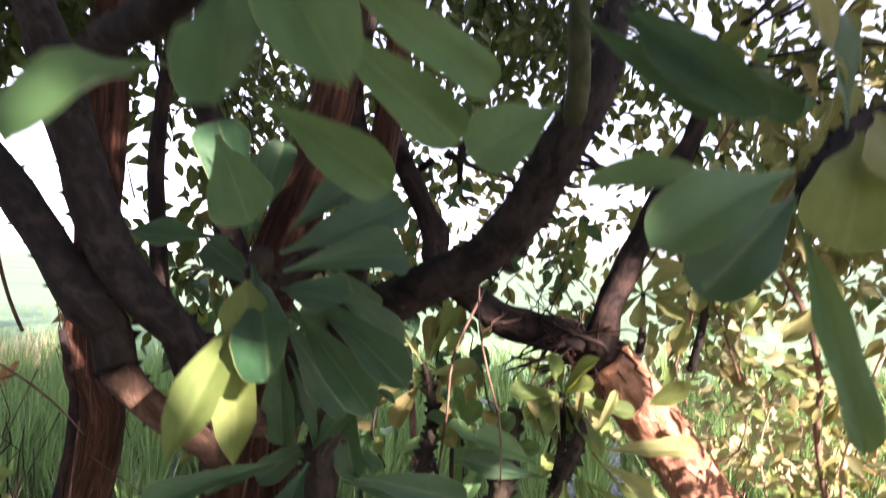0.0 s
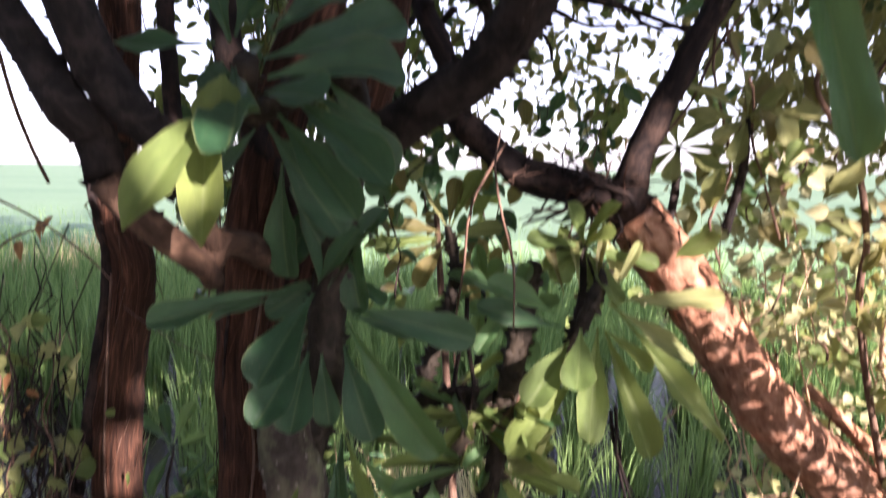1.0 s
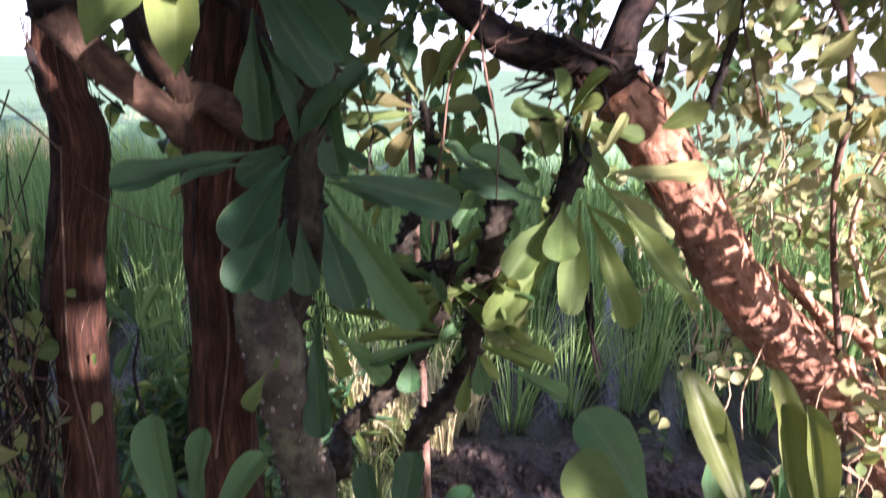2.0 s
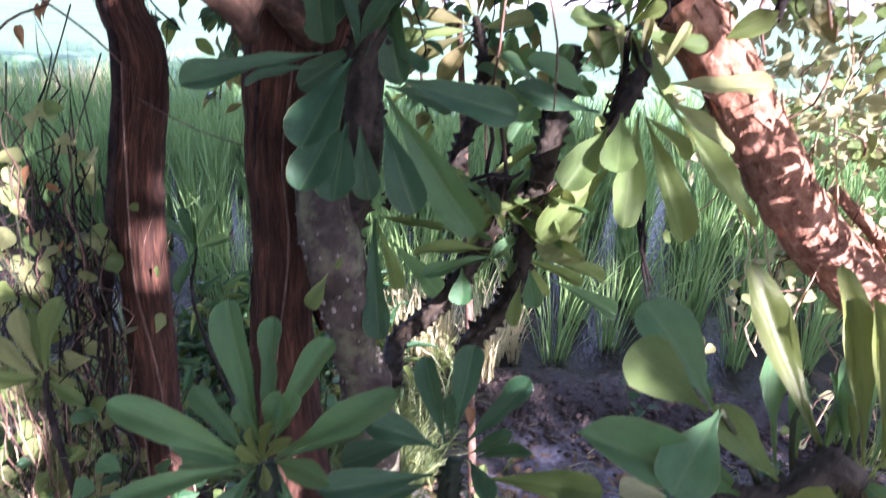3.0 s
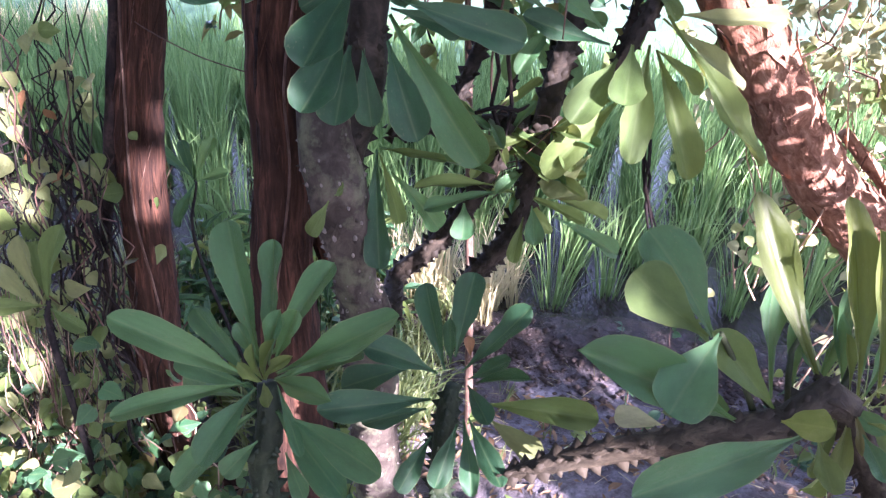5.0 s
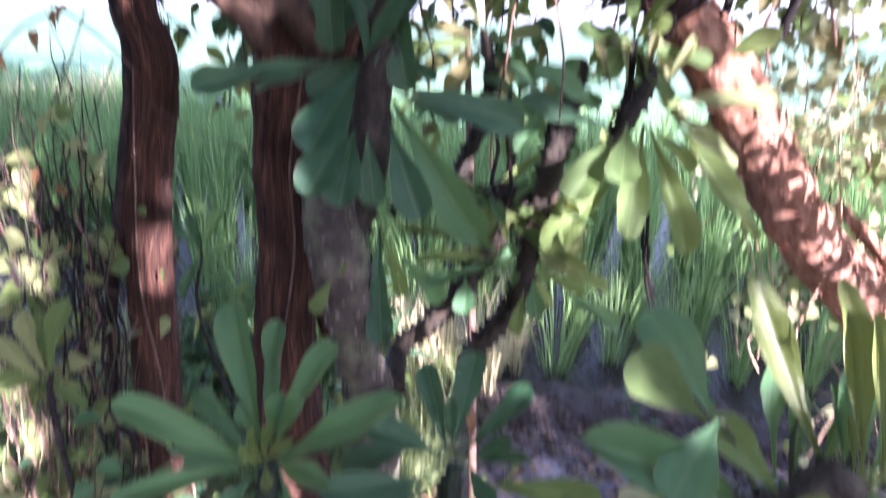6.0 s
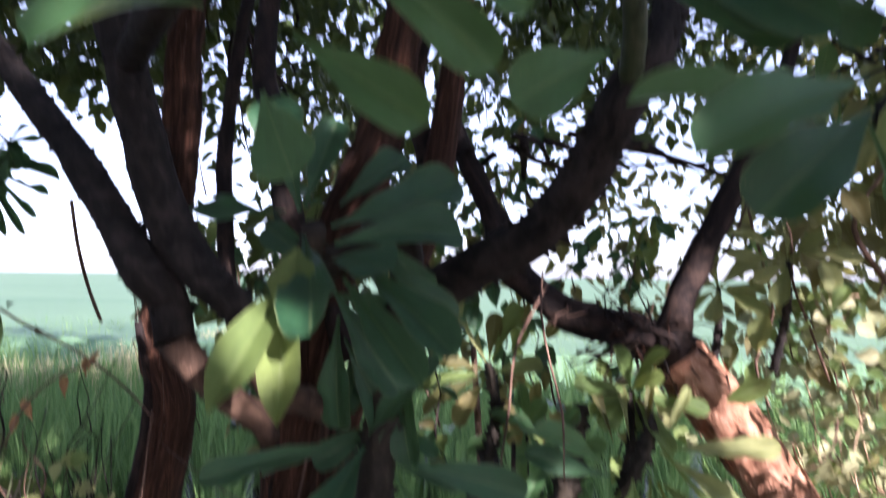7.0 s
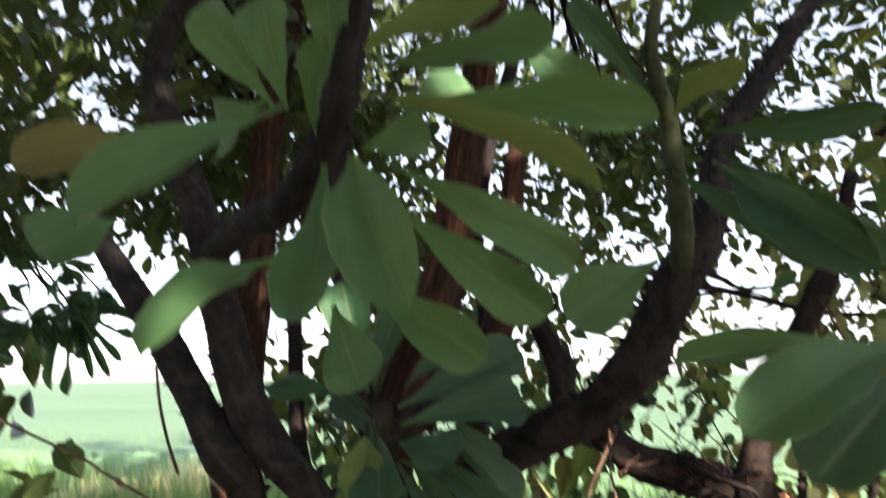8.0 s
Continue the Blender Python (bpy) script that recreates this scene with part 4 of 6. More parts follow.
leaves(stem_c, [
    ((0.322, 1.360, 1.398), (0.513, 1.400, 1.397), 0.041, LEAF_YELLOW),
    ((0.306, 1.360, 1.390), (0.461, 1.380, 1.282), 0.040, LEAF_YELLOW),
    ((0.310, 1.340, 1.397), (0.494, 1.300, 1.174), 0.043, LEAF_BRIGHT),
    ((0.302, 1.350, 1.341), (0.380, 1.280, 1.145), 0.053, LEAF_BRIGHT),
    ((0.290, 1.350, 1.349), (0.278, 1.270, 1.167), 0.054, LEAF_BRIGHT),
    ((0.260, 1.330, 1.350), (0.252, 1.240, 1.268), 0.059, LEAF_BRIGHT),
    ((0.241, 1.340, 1.324), (0.173, 1.260, 1.230), 0.059, LEAF_BRIGHT),
    ((0.259, 1.360, 1.256), (0.142, 1.320, 1.118), 0.058, LEAF_BRIGHT),
    ((0.223, 1.380, 1.146), (0.146, 1.360, 1.070), 0.050, LEAF_YELLOW),
], tumble=8)
leaves(stem_c, [
    ((0.227, 1.360, 1.344), (0.079, 1.320, 1.386), 0.048),
    ((0.214, 1.360, 1.364), (0.098, 1.300, 1.433), 0.047, LEAF_MID),
    ((0.303, 1.360, 1.340), (0.383, 1.340, 1.277), 0.032, LEAF_BRIGHT),
    ((0.230, 1.370, 1.402), (0.190, 1.400, 1.503), 0.019, LEAF_OLIVE),
    ((0.258, 1.380, 1.407), (0.243, 1.420, 1.498), 0.016, LEAF_YELLOW),
    ((0.284, 1.380, 1.413), (0.299, 1.420, 1.513), 0.017, LEAF_OLIVE),
    ((0.314, 1.380, 1.402), (0.366, 1.420, 1.495), 0.020, LEAF_YELLOW),
    ((0.305, 1.440, 1.501), (0.334, 1.420, 1.423), 0.034, LEAF_YELLOW),
], tumble=8)
leaves(stem_c, [
    ((0.062, 1.380, 1.069), (-0.093, 1.320, 1.072), 0.028, LEAF_BRIGHT),
    ((0.063, 1.380, 1.061), (-0.071, 1.300, 1.037), 0.030, LEAF_MID),
    ((0.145, 1.380, 1.063), (0.274, 1.420, 1.006), 0.037, LEAF_BRIGHT),
    ((0.171, 1.380, 1.017), (0.306, 1.420, 0.934), 0.036, LEAF_MID),
    ((0.151, 1.380, 1.052), (0.230, 1.400, 1.062), 0.030, LEAF_YELLOW),
    ((0.126, 1.360, 1.043), (0.139, 1.320, 0.980), 0.038, LEAF_MID),
    ((0.112, 1.380, 1.011), (0.100, 1.360, 0.921), 0.029, LEAF_BRIGHT),
    ((-0.003, 1.360, 1.035), (0.001, 1.320, 0.975), 0.047, LEAF_MID),
    ((-0.155, 1.300, 1.148), (0.061, 1.260, 1.129), 0.016, LEAF_MID),
])
leaves(stem_c, [
    ((-0.157, 1.300, 1.145), (-0.023, 1.240, 1.152), 0.018, LEAF_BRIGHT),
    ((-0.155, 1.280, 1.149), (-0.149, 1.220, 0.935), 0.049),
    ((-0.164, 1.300, 1.161), (-0.166, 1.300, 1.258), 0.018, LEAF_MID),
    ((-0.153, 1.300, 1.162), (-0.114, 1.340, 1.230), 0.018, LEAF_MID),
    ((-0.157, 1.300, 1.138), (-0.125, 1.340, 0.988), 0.030, LEAF_BRIGHT),
    ((-0.134, 1.300, 1.103), (-0.046, 1.340, 0.985), 0.043, LEAF_MID),
    ((-0.171, 1.300, 1.161), (-0.211, 1.280, 1.199), 0.014, LEAF_BRIGHT),
    ((-0.171, 1.300, 1.154), (-0.216, 1.260, 1.179), 0.012, LEAF_BRIGHT),
])
for c, n in (((0.065, 1.400, 1.152), 9), ((0.116, 1.420, 1.106), 9), ((0.146, 1.380, 1.185), 9), ((0.099, 1.440, 1.039), 7), ((0.023, 1.420, 1.188), 7)):
    c = Vector(c)
    leaves(stem_c, [(c, c + Vector((rng.uniform(-1, 1), rng.uniform(-0.7, 0.3), rng.uniform(-0.55, 0.5))).normalized() * rng.uniform(0.09, 0.15), rng.uniform(0.018, 0.028), rng.choice((LEAF_BRIGHT, LEAF_BRIGHT, LEAF_MID))) for _ in range(n)])
    for _ in range(5):
        d = Vector((rng.uniform(-0.08, 0.08), rng.uniform(-0.05, 0.05), rng.uniform(-0.16, 0.06)))
        branch(spurge, [c, c + d * 0.5 + Vector((0.01, 0, 0.01)), c + d], [0.0022, 0.0018, 0.0008], TWIG, "twig", seg=4)
leaves(stem_d, [
    ((-0.038, 1.700, 1.458), (-0.182, 1.700, 1.364), 0.050, LEAF_OLIVE),
    ((-0.040, 1.700, 1.464), (-0.200, 1.680, 1.433), 0.050, LEAF_BRIGHT),
    ((-0.038, 1.700, 1.471), (-0.170, 1.680, 1.485), 0.048, LEAF_OLIVE),
    ((-0.035, 1.700, 1.489), (-0.126, 1.740, 1.638), 0.046, LEAF_YELLOW),
    ((-0.028, 1.700, 1.496), (-0.015, 1.720, 1.605), 0.042, LEAF_OLIVE),
    ((-0.022, 1.700, 1.490), (0.047, 1.720, 1.624), 0.042, LEAF_BRIGHT),
    ((-0.034, 1.700, 1.452), (-0.100, 1.680, 1.345), 0.052, LEAF_OLIVE),
    ((-0.021, 1.700, 1.465), (0.097, 1.700, 1.488), 0.045, LEAF_YELLOW),
    ((-0.021, 1.700, 1.459), (0.044, 1.660, 1.309), 0.05, LEAF_OLIVE),
])

# ---- young spurges in front ----
front = thing("spurge_plant", (-0.12, 0.72, 0.0), "young spurge with a wide whorl of green leaves", "spurge", "young spurges")
stem_f = branch(front, [(-0.10, 0.74, -0.05), (-0.12, 0.75, 0.5), (-0.167, 0.765, 0.864), (-0.161, 0.770, 0.923), (-0.158, 0.775, 0.974), (-0.161, 0.780, 1.002)], [0.022, 0.020, 0.018, 0.017, 0.016, 0.011], STEM_FRESH, "stem", spines=0.009, seed=20, twist=0.05, spacing=0.016, step=0.016)
leaves(stem_f, [
    ((-0.167, 0.780, 1.033), (-0.223, 0.840, 1.179), 0.042),
    ((-0.161, 0.780, 1.034), (-0.185, 0.880, 1.141), 0.030),
    ((-0.155, 0.790, 1.036), (-0.101, 0.860, 1.129), 0.036),
    ((-0.152, 0.770, 1.034), (-0.130, 0.760, 1.116), 0.021),
    ((-0.147, 0.770, 1.037), (-0.107, 0.750, 1.124), 0.023),
    ((-0.143, 0.770, 1.024), (0.001, 0.760, 1.126), 0.038),
    ((-0.175, 0.770, 1.011), (-0.291, 0.700, 1.119), 0.037),
    ((-0.178, 0.770, 1.006), (-0.294, 0.680, 1.007), 0.026),
    ((-0.162, 0.770, 1.036), (-0.187, 0.770, 1.086), 0.018),
    ((-0.185, 0.790, 0.995), (-0.290, 0.860, 1.040), 0.031),
], LEAF_MID, facing=(0.0, -0.7, 0.75))
leaves(stem_f, [
    ((-0.165, 0.760, 1.008), (-0.206, 0.690, 0.949), 0.039),
    ((-0.142, 0.760, 1.023), (-0.052, 0.690, 1.060), 0.027),
    ((-0.139, 0.760, 1.016), (-0.099, 0.720, 0.954), 0.016),
    ((-0.128, 0.750, 0.984), (0.002, 0.680, 0.982), 0.039),
    ((-0.142, 0.790, 1.002), (-0.068, 0.840, 1.030), 0.027),
    ((-0.164, 0.750, 0.939), (-0.196, 0.720, 0.907), 0.028),
    ((-0.130, 0.750, 0.928), (-0.098, 0.720, 0.890), 0.022),
    ((-0.116, 0.750, 0.931), (-0.042, 0.700, 0.922), 0.030),
    ((-0.194, 0.790, 0.969), (-0.321, 0.860, 0.915), 0.028),
], LEAF_MID, facing=(0.0, -0.7, 0.75))
leaves(stem_f, [
    ((-0.186, 0.790, 0.983), (-0.286, 0.800, 1.005), 0.034),
    ((-0.149, 0.770, 0.975), (-0.046, 0.700, 0.925), 0.040),
    ((-0.156, 0.790, 1.000), (-0.065, 0.860, 1.008), 0.034),
    ((-0.167, 0.770, 0.972), (-0.247, 0.700, 0.896), 0.036),
], LEAF_MID, facing=(0.0, -0.7, 0.75))
leaves(stem_f, [
    ((-0.161, 0.770, 1.013), (-0.156, 0.740, 1.082), 0.014),
    ((-0.159, 0.770, 1.013), (-0.130, 0.740, 1.091), 0.014),
    ((-0.157, 0.770, 1.012), (-0.107, 0.730, 1.079), 0.013),
    ((-0.162, 0.770, 1.010), (-0.169, 0.730, 1.062), 0.013),
    ((-0.160, 0.770, 1.009), (-0.133, 0.720, 1.016), 0.014),
], LEAF_BRIGHT, facing=(0.0, -0.7, 0.75))
front2 = thing("spurge_plant", (0.12, 0.86, 0.0), "slender young spurge with narrow dark leaves", "spurge", "young spurges")
stem_g = branch(front2, [(0.06, 0.88, -0.05), (0.05, 0.88, 0.5), (0.041, 0.870, 0.796), (0.042, 0.870, 0.875), (0.046, 0.870, 0.932), (0.050, 0.870, 0.968)], [0.020, 0.018, 0.016, 0.015, 0.014, 0.009], STEM_FRESH, "stem", spines=0.010, seed=21, twist=0.05, spacing=0.016, step=0.016)
leaves(stem_g, [
    ((0.039, 0.870, 0.990), (0.001, 0.920, 1.085), 0.033),
    ((0.051, 0.870, 1.011), (0.064, 0.920, 1.107), 0.040),
    ((0.061, 0.870, 0.991), (0.138, 0.880, 1.089), 0.032),
    ((0.046, 0.870, 1.000), (0.044, 0.850, 1.077), 0.018),
    ((0.069, 0.870, 0.980), (0.121, 0.840, 1.038), 0.022),
    ((0.080, 0.860, 0.983), (0.146, 0.800, 1.041), 0.018),
    ((0.030, 0.870, 0.982), (-0.061, 0.840, 1.031), 0.039),
    ((0.024, 0.860, 0.949), (-0.093, 0.760, 0.988), 0.039),
    ((0.019, 0.860, 0.933), (-0.048, 0.790, 0.952), 0.029),
], facing=(0.0, -0.7, 0.75))
leaves(stem_g, [
    ((0.070, 0.860, 0.978), (0.103, 0.800, 0.969), 0.026),
    ((0.060, 0.860, 0.915), (0.043, 0.800, 0.859), 0.030),
    ((0.068, 0.860, 0.925), (0.090, 0.800, 0.855), 0.026),
    ((0.074, 0.860, 0.928), (0.126, 0.780, 0.896), 0.030),
    ((-0.003, 0.880, 0.983), (-0.095, 0.860, 0.948), 0.044),
    ((0.027, 0.860, 0.890), (-0.004, 0.800, 0.843), 0.030),
    ((0.092, 0.880, 0.937), (0.236, 0.860, 0.953), 0.038, LEAF_BRIGHT),
    ((0.098, 0.880, 0.915), (0.171, 0.840, 0.896), 0.034, LEAF_YELLOW),
], facing=(0.0, -0.7, 0.75))
front3 = thing("spurge_plant", (0.75, 0.80, 0.0), "spurge with a lying spiny stem and strap leaves", "spurge", "young spurges")
stem_h = branch(front3, [(0.121, 0.800, 0.892), (0.190, 0.790, 0.939), (0.266, 0.780, 0.983), (0.340, 0.770, 1.022), (0.416, 0.780, 1.044), (0.475, 0.800, 1.057), (0.62, 0.82, 0.75), (0.74, 0.82, -0.05)],
                [0.007, 0.013, 0.015, 0.018, 0.019, 0.018, 0.025, 0.028], STEM_LYING, "stem", spines=0.0095, seg=12, seed=22, spacing=0.019, twist=0.05, step=0.02)
leaves(stem_h, [
    ((0.307, 0.720, 1.172), (0.262, 0.660, 1.120), 0.055, LEAF_MID),
    ((0.354, 0.760, 1.051), (0.178, 0.660, 1.174), 0.050, LEAF_MID),
    ((0.397, 0.780, 1.057), (0.306, 0.740, 1.162), 0.036, LEAF_BRIGHT),
    ((0.451, 0.800, 1.068), (0.361, 0.880, 1.259), 0.037, LEAF_STRAP),
    ((0.488, 0.810, 1.064), (0.461, 0.900, 1.256), 0.032, LEAF_STRAP),
    ((0.501, 0.800, 1.074), (0.481, 0.860, 1.237), 0.029, LEAF_STRAP),
    ((0.433, 0.830, 1.040), (0.437, 0.880, 1.131), 0.021, LEAF_MID),
    ((0.380, 0.720, 1.086), (0.396, 0.660, 1.128), 0.030, LEAF_BRIGHT),
    ((0.402, 0.720, 1.072), (0.227, 0.580, 1.097), 0.045, LEAF_MID),
    ((0.438, 0.760, 1.041), (0.437, 0.700, 1.025), 0.027, LEAF_BRIGHT),
], facing=(0.0, -0.8, 0.6), tumble=8)
leaves(stem_h, [
    ((0.477, 0.760, 1.055), (0.478, 0.700, 1.047), 0.028, LEAF_MID),
    ((0.487, 0.800, 1.016), (0.482, 0.840, 0.905), 0.022, LEAF_BRIGHT),
    ((0.450, 0.820, 1.051), (0.507, 0.920, 1.148), 0.023, LEAF_MID),
    ((0.478, 0.820, 1.055), (0.479, 0.900, 1.126), 0.019, LEAF_MID),
    ((0.375, 0.800, 1.023), (0.324, 0.820, 1.045), 0.025, LEAF_MID),
    ((0.399, 0.800, 1.023), (0.310, 0.860, 0.983), 0.024, LEAF_BRIGHT),
    ((0.468, 0.760, 1.088), (0.455, 0.700, 1.162), 0.022, LEAF_BRIGHT),
    ((0.466, 0.740, 1.083), (0.461, 0.660, 1.112), 0.023, LEAF_BRIGHT),
    ((0.478, 0.820, 1.021), (0.546, 0.840, 0.944), 0.019, LEAF_YELLOW),
    ((0.474, 0.800, 1.062), (0.498, 0.760, 1.058), 0.023, LEAF_MID),
], facing=(0.0, -0.8, 0.6), tumble=8)
leaves(stem_h, [
    ((0.481, 0.800, 1.058), (0.458, 0.740, 0.997), 0.020, LEAF_STRAP),
    ((0.500, 0.820, 1.061), (0.528, 0.860, 1.134), 0.022, LEAF_MID),
    ((0.469, 0.800, 1.064), (0.443, 0.760, 0.992), 0.015, LEAF_STRAP),
    ((0.495, 0.800, 1.061), (0.518, 0.740, 1.022), 0.020, LEAF_BRIGHT),
    ((0.491, 0.820, 1.073), (0.491, 0.860, 1.155), 0.018, LEAF_MID),
    ((0.460, 0.810, 1.066), (0.443, 0.860, 1.085), 0.010, LEAF_MID),
    ((0.479, 0.810, 1.069), (0.472, 0.840, 1.124), 0.011, LEAF_BRIGHT),
    ((0.479, 0.790, 1.060), (0.472, 0.740, 1.043), 0.012, LEAF_OLIVE),
    ((0.448, 0.790, 1.062), (0.412, 0.760, 1.036), 0.009, LEAF_DRY),
], facing=(0.0, -0.8, 0.6), tumble=8)
leaves(stem_h, [
    ((0.326, 0.800, 1.123), (0.251, 0.850, 1.216), 0.062, LEAF_MID),
    # LEAF_BRIGHT gives this leaf the yellow of its sunlit band by colour
    ((0.312, 0.770, 1.139), (0.233, 0.790, 1.192), 0.058, LEAF_BRIGHT),
    ((0.417, 0.840, 1.030), (0.407, 0.900, 1.178), 0.037, LEAF_MID),
], facing=(0.45, -0.85, 0.1), tumble=0)
branch(front3, [(0.388, 0.790, 1.033), (0.351, 0.770, 1.102), (0.307, 0.720, 1.172)], [0.004, 0.0035, 0.003], STEM_GREEN, "stalk", seg=6)
branch(front3, [(0.464, 0.800, 1.057), (0.517, 0.880, 1.142), (0.577, 0.920, 1.157)], [0.004, 0.0035, 0.003], STEM_GREEN, "stalk", seg=6)
branch(front3, [(0.432, 0.830, 1.032), (0.428, 0.850, 1.089), (0.456, 0.880, 1.116)], [0.004, 0.0035, 0.003], STEM_GREEN, "stalk", seg=6)
branch(front3, [(0.403, 0.790, 1.048), (0.374, 0.785, 1.078), (0.342, 0.780, 1.102)], [0.004, 0.0035, 0.003], STEM_GREEN, "stalk", seg=6)

# ---- creepers and twigs ----
def hanging(rs, a, b, n, amp):
    a, b = Vector(a), Vector(b)
    return [a.lerp(b, i / n) + Vector((rs.uniform(-amp, amp), rs.uniform(-amp, amp), rs.uniform(-amp, amp) * 0.4)) * (0.3 if i in (0, n) else 1) for i in range(n + 1)]


HEART = ((0.0, 0.30), (0.05, 0.72), (0.14, 0.95), (0.28, 1.0), (0.45, 0.88), (0.65, 0.60), (0.84, 0.27), (1.0, 0.02))
SMALL_MESHES = {}
for mat_ in (LEAF_BRIGHT, LEAF_YELLOW, LEAF_PALE, LEAF_MID, LEAF_DARK, LEAF_DRY, LEAF_OLIVE):
    SMALL_MESHES[mat_.name] = [mesh_of("leaf", leaf_bm(b, f, w, i + 40, HEART if i < 3 else PROFILE_OVAL, cols=4), mat_)
                               for i, (b, f, w) in enumerate(((0.1, 0.2, 0.04), (0.25, 0.3, 0.05), (-0.05, 0.15, 0.06), (0.12, 0.24, 0.04), (0.22, 0.3, 0.03)))]


def small_leaf(parent, place, size, material, rs, face=(0, -0.8, 0.5), down=0.5, kinds=(0, 1, 2), wide=0.85):
    d = Vector((rs.uniform(-1, 1), rs.uniform(-1, 1), rs.uniform(-1, 0.6) - down)).normalized()
    f = Vector(face) + Vector((rs.uniform(-0.6, 0.6), rs.uniform(-0.6, 0.6), rs.uniform(-0.6, 0.6)))
    ob = new("leaf", SMALL_MESHES[material.name][rs.choice(kinds)])
    ob.parent = parent
    ob.matrix_parent_inverse = parent_inverse(parent)
    ob.matrix_basis = leaf_matrix(place, Vector(place) + d * size, size * wide, f, 0)
    return ob


# dark tangle hanging beside the red trunk
rs = random.Random(61)
tangle = thing("dead_vine", (-1.05, 1.5, 0.02), "tangle of dead dark vine stems by the trunk", "vine")
for i in range(38):
    x0 = rs.uniform(-1.20, -0.84)
    x1 = x0 + rs.uniform(-0.06, 0.06)
    z0 = rs.uniform(0.95, 1.50)
    pts = hanging(rs, (x0, rs.uniform(1.42, 1.56), z0), (x1, rs.uniform(1.4, 1.55), rs.choice((0.02, 0.02, 0.5, 0.8))), 16, 0.032)
    r0 = rs.uniform(0.001, 0.0032)
    branch(tangle, pts, [r0 * 0.2, r0 * 0.6] + [r0] * 13 + [r0 * 0.7, r0 * 0.4], TWIG if i % 7 == 0 else BARK_DARK, "vine_stem", seg=5, step=0.02, rough=0.1)
for i in range(10):
    p = Vector((rs.uniform(-1.12, -0.85), rs.uniform(1.42, 1.55), rs.uniform(0.9, 1.6)))
    small_leaf(tangle, p, 0.05, LEAF_DRY, rs, down=1.2, wide=0.4)
for i in range(18):
    x0 = rs.uniform(-0.99, -0.83)
    pts = hanging(rs, (x0 + rs.uniform(-0.06, 0.06), rs.uniform(1.44, 1.54), rs.uniform(0.95, 1.4)), (x0 + rs.uniform(-0.05, 0.09), rs.uniform(1.42, 1.54), rs.choice((0.02, 0.3, 0.6))), 14, 0.026)
    r0 = rs.uniform(0.0018, 0.0042)
    branch(tangle, pts, [r0 * 0.15, r0 * 0.4, r0 * 0.7] + [r0] * 9 + [r0 * 0.8, r0 * 0.6, r0 * 0.4], BARK_DARK if i % 4 else TWIG, "vine_stem", seg=6, step=0.03, rough=0.15)
creeper = thing("creeper", (-1.1, 1.45, 0.02), "green creeper with heart-shaped leaves on dead stems", "vine")
for i in range(14):
    pts = hanging(rs, (rs.uniform(-1.3, -0.8), 1.5, rs.uniform(0.9, 1.5)), (rs.uniform(-1.25, -0.8), 1.45, 0.0), 7, 0.05)
    branch(creeper, pts, [0.0018] * 8, STEM_GREEN, "vine_stem", seg=5, step=0.04)
    for p in pts[1:]:
        for _ in range(3):
            small_leaf(creeper, p + Vector((rs.uniform(-0.08, 0.06), rs.uniform(-0.06, 0.06), rs.uniform(-0.05, 0.05))), rs.uniform(0.04, 0.065), rs.choice((LEAF_BRIGHT, LEAF_YELLOW, LEAF_YELLOW)), rs)

# bundle of dry upright stems beside the red trunk
dry_stems = thing("dry_shrub", (-1.02, 1.42, 0.0), "bundle of thin dry reddish stems by the trunk", "shrub")
for i in range(44):
    x, y = rs.gauss(-1.02, 0.055), rs.gauss(1.42, 0.03)
    top = (x + rs.uniform(-0.10, 0.10), y + rs.uniform(-0.05, 0.05), rs.uniform(0.28, 0.78))
    branch(dry_stems, hanging(rs, (x, y, -0.02), top, 6, 0.022), [0.0026, 0.0024, 0.0022, 0.002, 0.0017, 0.0014, 0.0008], TWIG if i % 3 else TWIG_PALE, "stem", seg=5, step=0.04)

# twigs on the left against the field
branch(limb, [(-0.685, 1.150, 1.812), (-0.750, 1.250, 1.732), (-0.811, 1.360, 1.649), (-0.813, 1.400, 1.584)], [0.003, 0.003, 0.0035, 0.0035], TWIG, "twig", seg=6)
# hanging red twigs in the middle
twigs = thing("dry_vine", (0.10, 1.5, 1.7), "thin reddish dry vines hanging from the limbs", "vine")
branch(twigs, [(0.101, 1.500, 1.701), (0.106, 1.320, 1.623), (0.122, 1.300, 1.542), (0.143, 1.290, 1.460), (0.146, 1.280, 1.356)], [0.002, 0.0022, 0.0024, 0.0022, 0.0015], TWIG, "vine_stem", seg=6)
branch(twigs, [(0.112, 1.520, 1.679), (0.056, 1.420, 1.556), (0.043, 1.420, 1.442), (0.025, 1.420, 1.302), (0.032, 1.420, 1.213)], [0.003, 0.0025, 0.0025, 0.0025, 0.002], TWIG, "vine_stem", seg=6)
branch(twigs, [(0.168, 1.460, 1.547), (0.243, 1.420, 1.550), (0.279, 1.400, 1.579)], [0.003, 0.003, 0.002], TWIG, "vine_stem", seg=6)

